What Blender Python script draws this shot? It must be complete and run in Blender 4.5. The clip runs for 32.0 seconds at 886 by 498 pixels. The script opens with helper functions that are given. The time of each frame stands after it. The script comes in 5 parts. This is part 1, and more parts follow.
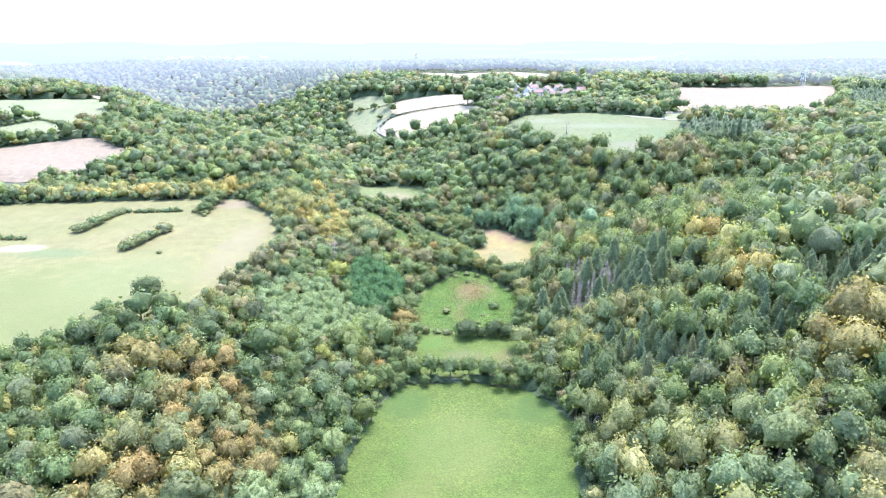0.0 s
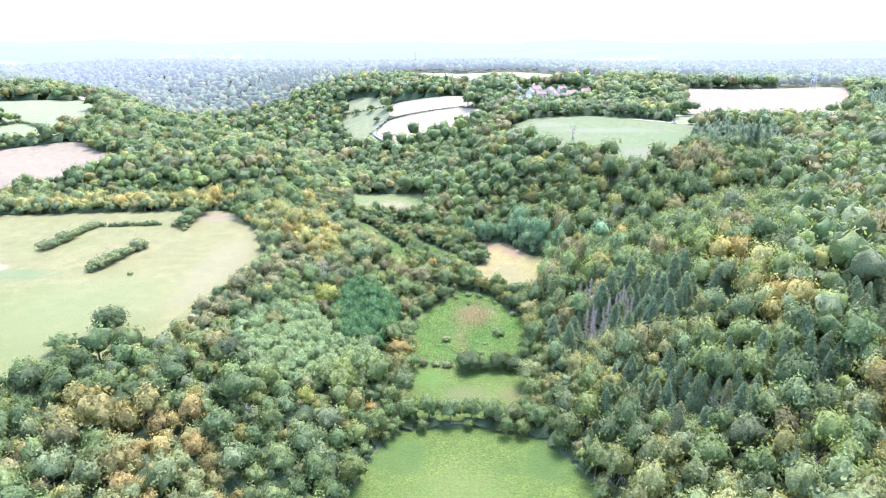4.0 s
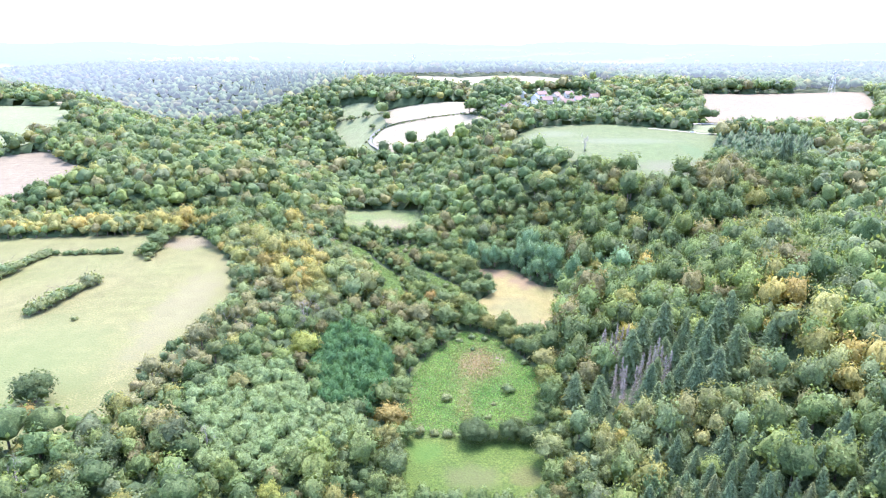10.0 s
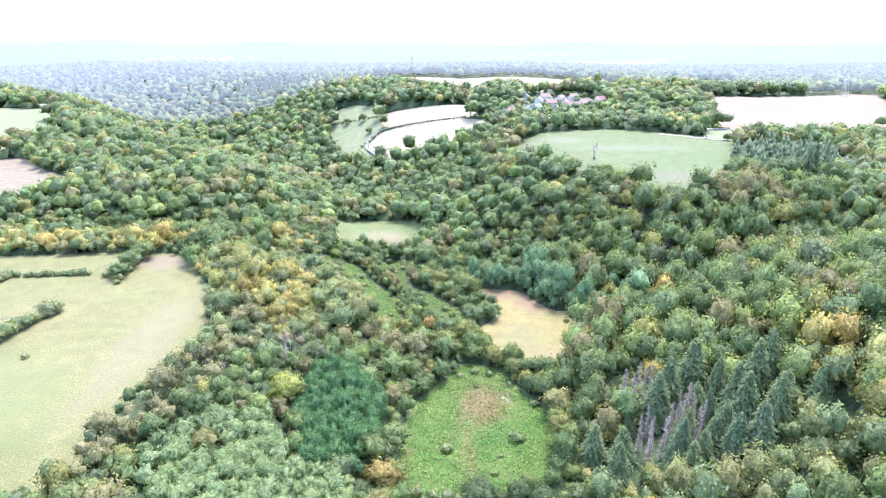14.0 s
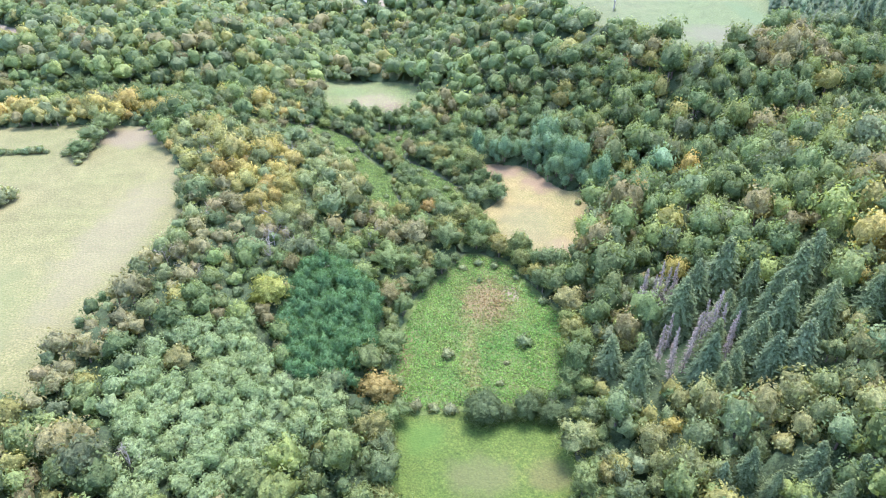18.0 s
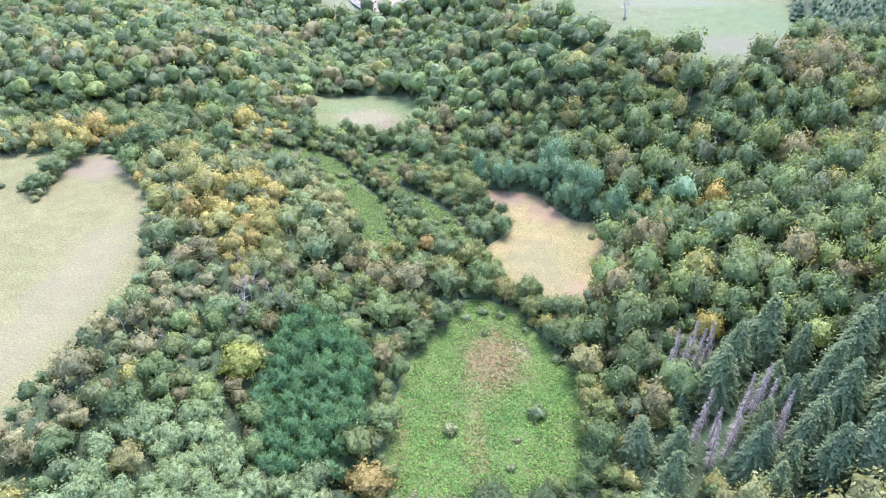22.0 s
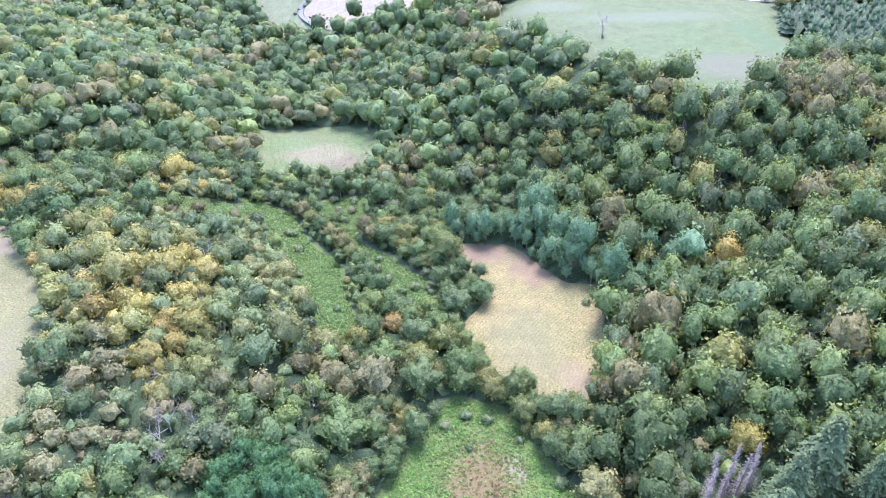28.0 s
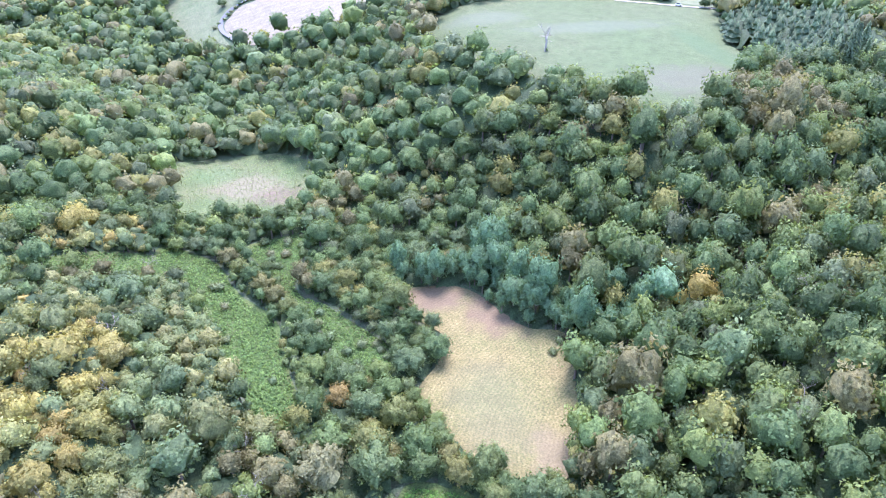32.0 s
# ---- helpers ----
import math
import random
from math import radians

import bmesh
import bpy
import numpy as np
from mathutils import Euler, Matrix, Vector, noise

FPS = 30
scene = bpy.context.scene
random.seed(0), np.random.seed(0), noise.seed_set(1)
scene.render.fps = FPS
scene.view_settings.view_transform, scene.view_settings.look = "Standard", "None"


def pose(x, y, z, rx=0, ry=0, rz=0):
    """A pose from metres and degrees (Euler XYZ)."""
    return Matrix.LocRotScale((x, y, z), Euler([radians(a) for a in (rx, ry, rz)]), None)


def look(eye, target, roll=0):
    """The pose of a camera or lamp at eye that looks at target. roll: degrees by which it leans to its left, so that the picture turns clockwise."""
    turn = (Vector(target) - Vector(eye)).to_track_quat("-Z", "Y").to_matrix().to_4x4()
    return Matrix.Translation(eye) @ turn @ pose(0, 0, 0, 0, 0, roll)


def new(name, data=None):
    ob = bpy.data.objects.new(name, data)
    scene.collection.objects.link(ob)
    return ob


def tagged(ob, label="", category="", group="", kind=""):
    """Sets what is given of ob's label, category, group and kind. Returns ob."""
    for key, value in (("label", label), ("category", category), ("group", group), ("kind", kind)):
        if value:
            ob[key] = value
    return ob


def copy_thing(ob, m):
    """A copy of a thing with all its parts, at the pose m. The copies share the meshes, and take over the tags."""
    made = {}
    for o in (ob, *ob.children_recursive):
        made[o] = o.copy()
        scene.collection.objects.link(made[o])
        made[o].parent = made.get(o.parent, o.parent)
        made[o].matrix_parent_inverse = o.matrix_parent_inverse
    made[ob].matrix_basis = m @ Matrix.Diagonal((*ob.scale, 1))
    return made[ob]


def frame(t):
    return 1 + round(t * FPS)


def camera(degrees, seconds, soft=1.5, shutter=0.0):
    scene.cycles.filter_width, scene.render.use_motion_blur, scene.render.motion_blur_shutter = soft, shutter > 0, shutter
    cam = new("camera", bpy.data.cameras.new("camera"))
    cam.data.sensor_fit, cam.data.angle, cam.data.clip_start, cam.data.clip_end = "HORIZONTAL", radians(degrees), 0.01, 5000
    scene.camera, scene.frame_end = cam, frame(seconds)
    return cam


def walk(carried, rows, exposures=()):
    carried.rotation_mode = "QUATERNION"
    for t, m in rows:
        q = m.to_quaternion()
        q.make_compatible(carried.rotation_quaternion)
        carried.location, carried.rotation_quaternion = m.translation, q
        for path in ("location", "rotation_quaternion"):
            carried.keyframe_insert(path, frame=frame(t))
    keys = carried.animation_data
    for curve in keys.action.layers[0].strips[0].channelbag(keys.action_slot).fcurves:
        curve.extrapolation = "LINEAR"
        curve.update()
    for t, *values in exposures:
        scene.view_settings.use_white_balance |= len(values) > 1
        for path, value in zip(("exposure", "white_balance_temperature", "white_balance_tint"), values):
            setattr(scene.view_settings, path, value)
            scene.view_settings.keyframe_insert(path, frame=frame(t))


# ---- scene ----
cam = camera(69.6, 32.0, 1.1)
METRES, EYE, TILT, LEAN, TURN = 256.0, 138.0, -18.8, 0.0, 0.0
ROWS = [
    (0.0, 0.0, 0.0, 0.0, 0.0, 0.0, -0.0),
    (0.5, -0.0001, 0.0143, 0.0051, -0.01, -0.02, -0.02),
    (1.0, -0.0002, 0.03, 0.0105, -0.02, -0.05, -0.03),
    (1.5, -0.0003, 0.0443, 0.0157, -0.03, -0.07, -0.03),
    (2.0, -0.0004, 0.0599, 0.0211, -0.04, -0.08, -0.04),
    (2.5, -0.0004, 0.0743, 0.0262, -0.05, -0.09, -0.03),
    (3.0, -0.0004, 0.0898, 0.0317, -0.05, -0.09, -0.04),
    (3.5, -0.0006, 0.1042, 0.0367, -0.07, -0.1, -0.04),
    (5.5, -0.0005, 0.1639, 0.0574, -0.09, -0.04, -0.04),
    (6.0, -0.0006, 0.1795, 0.0628, -0.09, -0.03, -0.05),
    (6.5, -0.0006, 0.1938, 0.068, -0.08, -0.02, -0.06),
    (7.0, -0.0008, 0.2093, 0.0733, -0.09, -0.01, -0.07),
    (7.5, -0.0009, 0.2236, 0.0783, -0.1, 0.0, -0.07),
    (8.0, -0.0009, 0.2391, 0.0838, -0.1, 0.0, -0.08),
    (8.5, -0.0009, 0.2535, 0.0887, -0.1, 0.01, -0.08),
    (9.0, -0.0013, 0.269, 0.0941, -0.12, 0.03, -0.08),
    (9.5, -0.0011, 0.2834, 0.0989, -0.11, 0.03, -0.08),
    (10.0, -0.0013, 0.2989, 0.1042, -0.12, 0.04, -0.08),
    (10.5, -0.0014, 0.3132, 0.1092, -0.13, 0.04, -0.09),
    (11.0, -0.0015, 0.3287, 0.1146, -0.14, 0.04, -0.11),
    (11.5, -0.0018, 0.3431, 0.1195, -0.16, 0.03, -0.13),
    (12.0, -0.0017, 0.3586, 0.1248, -0.15, 0.03, -0.14),
    (12.5, -0.0019, 0.373, 0.1297, -0.17, 0.03, -0.15),
    (13.0, -0.002, 0.3885, 0.1351, -0.18, 0.03, -0.16),
    (13.5, -0.0021, 0.4027, 0.1402, -0.18, 0.03, -0.15),
    (14.0, -0.0022, 0.4181, 0.1456, -0.19, 0.01, -0.15),
    (14.5, -0.0023, 0.4324, 0.1506, -0.19, 0.01, -0.15),
    (16.5, -0.0041, 0.4918, 0.17, -0.25, -2.93, -0.32),
    (17.0, -0.0041, 0.5073, 0.1753, -0.25, -6.66, -0.29),
    (17.5, -0.0046, 0.5216, 0.1799, -0.27, -10.05, -0.24),
    (18.0, -0.0049, 0.5373, 0.186, -0.29, -13.23, -0.18),
    (18.5, -0.005, 0.5518, 0.1914, -0.3, -13.52, -0.15),
    (19.0, -0.0053, 0.5673, 0.1968, -0.35, -13.51, -0.11),
    (19.5, -0.0052, 0.5815, 0.2016, -0.36, -13.49, -0.06),
    (20.0, -0.0053, 0.597, 0.2068, -0.38, -13.48, -0.02),
    (20.5, -0.0053, 0.6113, 0.2117, -0.4, -13.46, 0.02),
    (21.0, -0.0054, 0.6269, 0.217, -0.42, -13.45, 0.06),
    (21.5, -0.0054, 0.6411, 0.222, -0.44, -13.44, 0.1),
    (22.0, -0.0054, 0.6564, 0.2272, -0.46, -13.42, 0.14),
    (22.5, -0.0054, 0.6707, 0.2321, -0.48, -13.42, 0.16),
    (23.0, -0.0055, 0.6861, 0.2375, -0.5, -13.42, 0.2),
    (23.5, -0.0055, 0.7003, 0.2424, -0.52, -13.43, 0.22),
    (24.0, -0.0056, 0.7157, 0.2477, -0.52, -13.42, 0.24),
    (24.5, -0.0057, 0.73, 0.2525, -0.44, -13.41, 0.24),
    (25.0, -0.0057, 0.7454, 0.2578, -0.33, -13.4, 0.24),
    (25.5, -0.0056, 0.7596, 0.2628, -0.28, -13.38, 0.28),
    (27.5, -0.0047, 0.8187, 0.2834, -0.86, -13.32, 0.6),
    (28.0, -0.0033, 0.8344, 0.2885, -3.83, -13.35, 1.73),
    (28.5, -0.0042, 0.8489, 0.2931, -8.02, -13.48, 3.16),
    (29.0, -0.0047, 0.8643, 0.2986, -9.56, -13.55, 3.65),
    (29.5, -0.004, 0.8784, 0.3034, -9.57, -13.53, 3.61),
    (30.0, -0.0029, 0.8935, 0.3086, -9.58, -13.51, 3.59),
    (30.5, -0.0016, 0.9074, 0.3135, -9.58, -13.49, 3.57),
    (31.0, -0.0002, 0.9217, 0.3184, -9.58, -13.48, 3.57),
    (31.5, 0.001, 0.9337, 0.3223, -9.54, -13.45, 3.52),
    (32.0, 0.0023, 0.9448, 0.326, -9.52, -13.43, 3.53),
]
EXPOSURES = [(0.0, 2.26, 5260, 33), (15.5, 2.26, 5260, 33), (18.2, 2.04, 5260, 33), (24.0, 2.03, 5060, 42), (32.0, 2.02, 4900, 42)]
walk(cam, [(t, pose(0, 0, EYE, TILT, LEAN, TURN) @ pose(METRES * x, METRES * y, METRES * z, 90 + pitch, roll, yaw)) for t, x, y, z, yaw, pitch, roll in ROWS], EXPOSURES)


# World, sun and air.
SUN_UP, SUN_WAY = 63.0, 20.0
world = bpy.data.worlds.new("world")
scene.world = world
world.use_nodes = True
wn, wl = world.node_tree.nodes, world.node_tree.links
wn.clear()
sky = wn.new("ShaderNodeTexSky")
sky.sky_type, sky.sun_disc = "NISHITA", False
sky.sun_elevation, sky.sun_rotation = radians(SUN_UP), radians(SUN_WAY)
sky.air_density, sky.dust_density, sky.ozone_density = 1.0, 6.0, 1.0
clear_sky = wn.new("ShaderNodeBackground")
clear_sky.inputs["Strength"].default_value = 0.07
cloud = wn.new("ShaderNodeBackground")
cloud.inputs["Color"].default_value = (0.62, 0.84, 1.0, 1)
cloud.inputs["Strength"].default_value = 0.78
both = wn.new("ShaderNodeMixShader")
both.inputs[0].default_value = 0.75
world_out = wn.new("ShaderNodeOutputWorld")
wl.new(sky.outputs[0], clear_sky.inputs[0])
wl.new(clear_sky.outputs[0], both.inputs[1])
wl.new(cloud.outputs[0], both.inputs[2])
wl.new(both.outputs[0], world_out.inputs[0])
sun = new("sun", bpy.data.lights.new("sun", "SUN"))
sun.data.energy, sun.data.angle, sun.data.color = 2.6, radians(26), (1.0, 0.90, 0.66)
sun.matrix_world = look((0, 0, 0), (-math.sin(radians(SUN_WAY)) * math.cos(radians(SUN_UP)), -math.cos(radians(SUN_WAY)) * math.cos(radians(SUN_UP)), -math.sin(radians(SUN_UP))))


# ---- materials ----
def material(name, rough=0.7):
    m = bpy.data.materials.new(name)
    m.use_nodes = True
    b = m.node_tree.nodes["Principled BSDF"]
    b.inputs["Roughness"].default_value = rough
    b.inputs["Specular IOR Level"].default_value = 0.25
    return m, m.node_tree.nodes, m.node_tree.links, b


def noise_tex(n, l, coord, scale, detail=3.0):
    t = n.new("ShaderNodeTexNoise")
    t.inputs["Scale"].default_value, t.inputs["Detail"].default_value = scale, detail
    l.new(coord, t.inputs["Vector"])
    return t.outputs["Fac"]


def mixed(n, l, fac, a, b, mode="MIX"):
    t = n.new("ShaderNodeMix")
    t.data_type, t.blend_type = "RGBA", mode
    for value, i in ((fac, 0), (a, 6), (b, 7)):
        if isinstance(value, (int, float)):
            t.inputs[i].default_value = value
        elif isinstance(value, tuple):
            t.inputs[i].default_value = (*value, 1)
        else:
            l.new(value, t.inputs[i])
    return t.outputs[2]


def ramp(n, l, fac, stops):
    t = n.new("ShaderNodeValToRGB")
    e = t.color_ramp.elements
    while len(e) < len(stops):
        e.new(0.5)
    for s, (place, colour) in zip(e, stops):
        s.position, s.color = place, (*colour, 1)
    l.new(fac, t.inputs[0])
    return t.outputs[0]


def span(n, l, fac, a, b):
    t = n.new("ShaderNodeMapRange")
    t.inputs["To Min"].default_value, t.inputs["To Max"].default_value = a, b
    l.new(fac, t.inputs["Value"])
    return t.outputs[0]


def leaves(name, palette=None, bright=0.18, lush=0.8):
    """Foliage. palette: colours by each tree's own chance; without it the mesh's tint tells the tree's colour."""
    m, n, l, b = material(name, 0.62)
    b.inputs["Specular IOR Level"].default_value = 0.10
    geo, info = n.new("ShaderNodeNewGeometry"), n.new("ShaderNodeObjectInfo")
    if palette:
        colour = ramp(n, l, info.outputs["Random"], [(i / (len(palette) - 1), c) for i, c in enumerate(palette)])
    else:
        t = n.new("ShaderNodeAttribute")
        t.attribute_name = "tint"
        colour = t.outputs["Color"]
    patch = span(n, l, noise_tex(n, l, geo.outputs["Position"], 0.35), 0.86, 1.14)
    single = span(n, l, geo.outputs["Random Per Island"], 1 - bright, 1 + bright)
    grey = n.new("ShaderNodeMath")
    grey.operation = "MULTIPLY"
    l.new(patch, grey.inputs[0]), l.new(single, grey.inputs[1])
    colour = mixed(n, l, 1.0, colour, grey.outputs[0], "MULTIPLY")
    tuft = noise_tex(n, l, geo.outputs["Position"], 1.7, 3)
    colour = mixed(n, l, 1.0, colour, ramp(n, l, tuft, [(0.36, (0.72, 0.74, 0.74)), (0.62, (1.14, 1.14, 1.10))]), "MULTIPLY")
    fine = noise_tex(n, l, geo.outputs["Position"], 6.0, 3)
    colour = mixed(n, l, 1.0, colour, ramp(n, l, fine, [(0.34, (0.70, 0.72, 0.76)), (0.66, (1.20, 1.19, 1.20))]), "MULTIPLY")
    l.new(colour, b.inputs["Base Color"])
    bump = n.new("ShaderNodeBump")
    bump.inputs["Strength"].default_value, bump.inputs["Distance"].default_value = 0.8, 0.5
    l.new(tuft, bump.inputs["Height"])
    l.new(bump.outputs[0], b.inputs["Normal"])
    thin = n.new("ShaderNodeBsdfTranslucent")
    warm = mixed(n, l, 1.0, colour, (lush * 1.12, lush * 1.12, lush * 0.62), "MULTIPLY")
    l.new(warm, thin.inputs["Color"])
    add = n.new("ShaderNodeAddShader")
    l.new(b.outputs[0], add.inputs[0]), l.new(thin.outputs[0], add.inputs[1])
    l.new(add.outputs[0], n["Material Output"].inputs[0])
    return m


def earth(name, main, other, third, big=0.03, fine=0.7, lines=None, rough=0.9, share=(0.35, 0.65)):
    """Open ground: two colours in broad patches, a third in specks, and faint lines of work (turn or middle, width, strength, bend)."""
    m, n, l, b = material(name, rough)
    geo = n.new("ShaderNodeNewGeometry").outputs["Position"]
    broad = ramp(n, l, noise_tex(n, l, geo, big, 5), [(share[0], main), (share[1], other)])
    speck = ramp(n, l, noise_tex(n, l, geo, fine, 6), [(0.42, (0, 0, 0)), (0.72, (1, 1, 1))])
    colour = mixed(n, l, speck, broad, third)
    mid = span(n, l, noise_tex(n, l, geo, 0.16, 6), 0.70, 1.30)
    colour = mixed(n, l, 1.0, colour, mid, "MULTIPLY")
    grain = ramp(n, l, noise_tex(n, l, geo, 1.9, 6), [(0.32, (0.62, 0.66, 0.62)), (0.70, (1.42, 1.38, 1.34))])
    colour = mixed(n, l, 1.0, colour, grain, "MULTIPLY")
    if lines:
        turn, width, strength, bend = lines
        place = n.new("ShaderNodeMapping")
        if isinstance(turn, tuple):
            place.inputs["Location"].default_value = (-turn[0], -turn[1], 0)
        else:
            place.inputs["Rotation"].default_value = (0, 0, radians(turn))
        l.new(geo, place.inputs["Vector"])
        wave = n.new("ShaderNodeTexWave")
        wave.wave_type, wave.rings_direction = "RINGS" if isinstance(turn, tuple) else "BANDS", "Z"
        wave.inputs["Scale"].default_value = 0.314 / width
        wave.inputs["Distortion"].default_value, wave.inputs["Detail"].default_value = bend, 3
        wave.inputs["Detail Scale"].default_value = 0.15
        l.new(place.outputs[0], wave.inputs["Vector"])
        colour = mixed(n, l, 1.0, colour, span(n, l, wave.outputs["Fac"], 1 - strength, 1 + strength), "MULTIPLY")
    l.new(colour, b.inputs["Base Color"])
    bump = n.new("ShaderNodeBump")
    bump.inputs["Strength"].default_value, bump.inputs["Distance"].default_value = 0.9, 0.4
    l.new(noise_tex(n, l, geo, 1.6, 4), bump.inputs["Height"])
    l.new(bump.outputs[0], b.inputs["Normal"])
    return m


def patched(m, spots):
    """Adds soft patches of another colour to open ground: x, y, radii, colour, strength."""
    n, l = m.node_tree.nodes, m.node_tree.links
    b = n["Principled BSDF"]
    colour = b.inputs["Base Color"].links[0].from_socket
    geo = n.new("ShaderNodeNewGeometry").outputs["Position"]
    rag = noise_tex(n, l, geo, 0.16, 7)
    for x, y, rx, ry, paint, strength in spots:
        place = n.new("ShaderNodeVectorMath")
        place.operation = "SUBTRACT"
        place.inputs[1].default_value = (x, y, 0)
        l.new(geo, place.inputs[0])
        size = n.new("ShaderNodeVectorMath")
        size.operation = "MULTIPLY"
        size.inputs[1].default_value = (1 / rx, 1 / ry, 0)
        l.new(place.outputs[0], size.inputs[0])
        far = n.new("ShaderNodeVectorMath")
        far.operation = "LENGTH"
        l.new(size.outputs[0], far.inputs[0])
        both_ = n.new("ShaderNodeMath")
        both_.operation = "ADD"
        l.new(far.outputs["Value"], both_.inputs[0]), l.new(rag, both_.inputs[1])
        fade = n.new("ShaderNodeMapRange")
        fade.interpolation_type = "SMOOTHSTEP"
        for key, value in (("From Min", 0.9), ("From Max", 1.6), ("To Min", strength), ("To Max", 0.0)):
            fade.inputs[key].default_value = value
        l.new(both_.outputs[0], fade.inputs["Value"])
        colour = mixed(n, l, fade.outputs[0], colour, paint)
    l.new(colour, b.inputs["Base Color"])


def solid(name, colour, rough=0.7, grain=3.0, spread=0.2, metal=0.0):
    m, n, l, b = material(name, rough)
    geo = n.new("ShaderNodeNewGeometry").outputs["Position"]
    c = mixed(n, l, 1.0, colour, span(n, l, noise_tex(n, l, geo, grain), 1 - spread, 1 + spread), "MULTIPLY")
    l.new(c, b.inputs["Base Color"])
    b.inputs["Metallic"].default_value = metal
    return m


# Colours of each kind of wood: a few greens, then the rarer tints.
KINDS = {}
KINDS["mixed"] = [(0.071, 0.102, 0.038), (0.090, 0.125, 0.046), (0.117, 0.147, 0.051), (0.098, 0.128, 0.055), (0.107, 0.143, 0.048), (0.083, 0.117, 0.044), (0.113, 0.134, 0.064), (0.131, 0.160, 0.048), (0.106, 0.132, 0.048), (0.162, 0.158, 0.048), (0.143, 0.132, 0.057)]
KINDS["pale"] = [(0.142, 0.186, 0.082), (0.154, 0.196, 0.088), (0.132, 0.176, 0.074), (0.160, 0.194, 0.080)]
KINDS["dark"] = [(0.062, 0.122, 0.047), (0.071, 0.134, 0.051), (0.066, 0.127, 0.054)]
KINDS["lime"] = [(0.186, 0.201, 0.050), (0.199, 0.206, 0.052)]
KINDS["gold"] = [(0.216, 0.187, 0.048), (0.203, 0.180, 0.051)]
KINDS["rust"] = [(0.186, 0.150, 0.048), (0.211, 0.149, 0.052)]
KINDS["fir"] = [(0.083, 0.112, 0.056), (0.094, 0.123, 0.061), (0.075, 0.103, 0.055)]
KINDS["teal"] = [(0.098, 0.154, 0.077), (0.114, 0.171, 0.088), (0.088, 0.141, 0.070)]
KINDS["yellow"] = [(0.232, 0.202, 0.060), (0.188, 0.188, 0.064), (0.142, 0.162, 0.064), (0.248, 0.196, 0.060), (0.206, 0.194, 0.064), (0.122, 0.148, 0.064)]
KINDS["orange"] = [(0.186, 0.164, 0.058), (0.146, 0.152, 0.060), (0.200, 0.166, 0.058), (0.122, 0.142, 0.060), (0.184, 0.166, 0.058), (0.134, 0.148, 0.060), (0.204, 0.156, 0.057)]
KINDS["spruce"] = [(0.104, 0.137, 0.065), (0.120, 0.153, 0.070), (0.093, 0.128, 0.065), (0.134, 0.162, 0.070), (0.109, 0.144, 0.074), (0.160, 0.160, 0.069)]
KINDS["edge"] = [(0.150, 0.144, 0.066), (0.112, 0.140, 0.060), (0.130, 0.152, 0.062), (0.166, 0.146, 0.070), (0.100, 0.136, 0.056), (0.122, 0.150, 0.060)]
KINDS["olive"] = [(0.131, 0.155, 0.062), (0.158, 0.167, 0.064), (0.116, 0.147, 0.062), (0.178, 0.172, 0.067), (0.107, 0.141, 0.064)]
KINDS["ball"] = [(0.053, 0.075, 0.029), (0.062, 0.084, 0.033)]
LEAF = {kind: leaves("leaves_" + kind, colours) for kind, colours in KINDS.items()}
LEAF_STUFF = leaves("leaves_of_woodland")
LEAF_FROND = leaves("bracken_fronds", None, 0.18)
BARK = solid("bark", (0.16, 0.13, 0.10), 0.9, 2.0, 0.4)
DEADWOOD = solid("dead_wood", (0.33, 0.28, 0.235), 0.9, 2.0, 0.3)
PALEWOOD = solid("bleached_wood", (0.33, 0.295, 0.245), 0.85, 2.0, 0.2)
FLOOR = earth("forest_floor", (0.085, 0.110, 0.055), (0.11, 0.11, 0.07), (0.07, 0.11, 0.05), 0.05, 0.6)
GRASS = earth("meadow_grass", (0.060, 0.096, 0.015), (0.084, 0.110, 0.021), (0.046, 0.079, 0.013), 0.045, 0.9, None)
DRY = earth("dry_pasture", (0.143, 0.134, 0.056), (0.116, 0.123, 0.043), (0.165, 0.151, 0.070), 0.022, 1.1, None)
MOWN = earth("mown_hay", (0.184, 0.148, 0.059), (0.150, 0.140, 0.050), (0.222, 0.180, 0.079), 0.05, 1.2, ((88, 352), 1.2, 0.085, 5.0))
BRAKE = earth("bracken_floor", (0.078, 0.125, 0.030), (0.110, 0.120, 0.038), (0.064, 0.104, 0.026), 0.04, 0.8)
ROUGH = earth("rough_meadow", (0.104, 0.142, 0.050), (0.156, 0.156, 0.074), (0.092, 0.124, 0.046), 0.06, 0.5)
CROP = earth("young_crop", (0.097, 0.123, 0.049), (0.114, 0.126, 0.058), (0.089, 0.114, 0.045), 0.015, 0.4, (118, 4.0, 0.025, 2.0))
STUBBLE = earth("pale_stubble", (0.249, 0.212, 0.144), (0.225, 0.198, 0.136), (0.271, 0.230, 0.158), 0.02, 0.4, (100, 5.0, 0.05, 1.0))
PLOUGH = earth("harvested_soil", (0.176, 0.144, 0.097), (0.196, 0.160, 0.109), (0.164, 0.134, 0.093), 0.02, 0.4, (95, 6.0, 0.04, 1.0))
PASTURE = earth("pasture", (0.155, 0.170, 0.087), (0.130, 0.158, 0.074), (0.174, 0.180, 0.102), 0.02, 0.4)
ASPHALT = solid("pale_asphalt", (0.17, 0.165, 0.16), 0.9, 0.5, 0.15)
TRACK = solid("gravel_track", (0.40, 0.36, 0.31), 0.95, 0.5, 0.2)

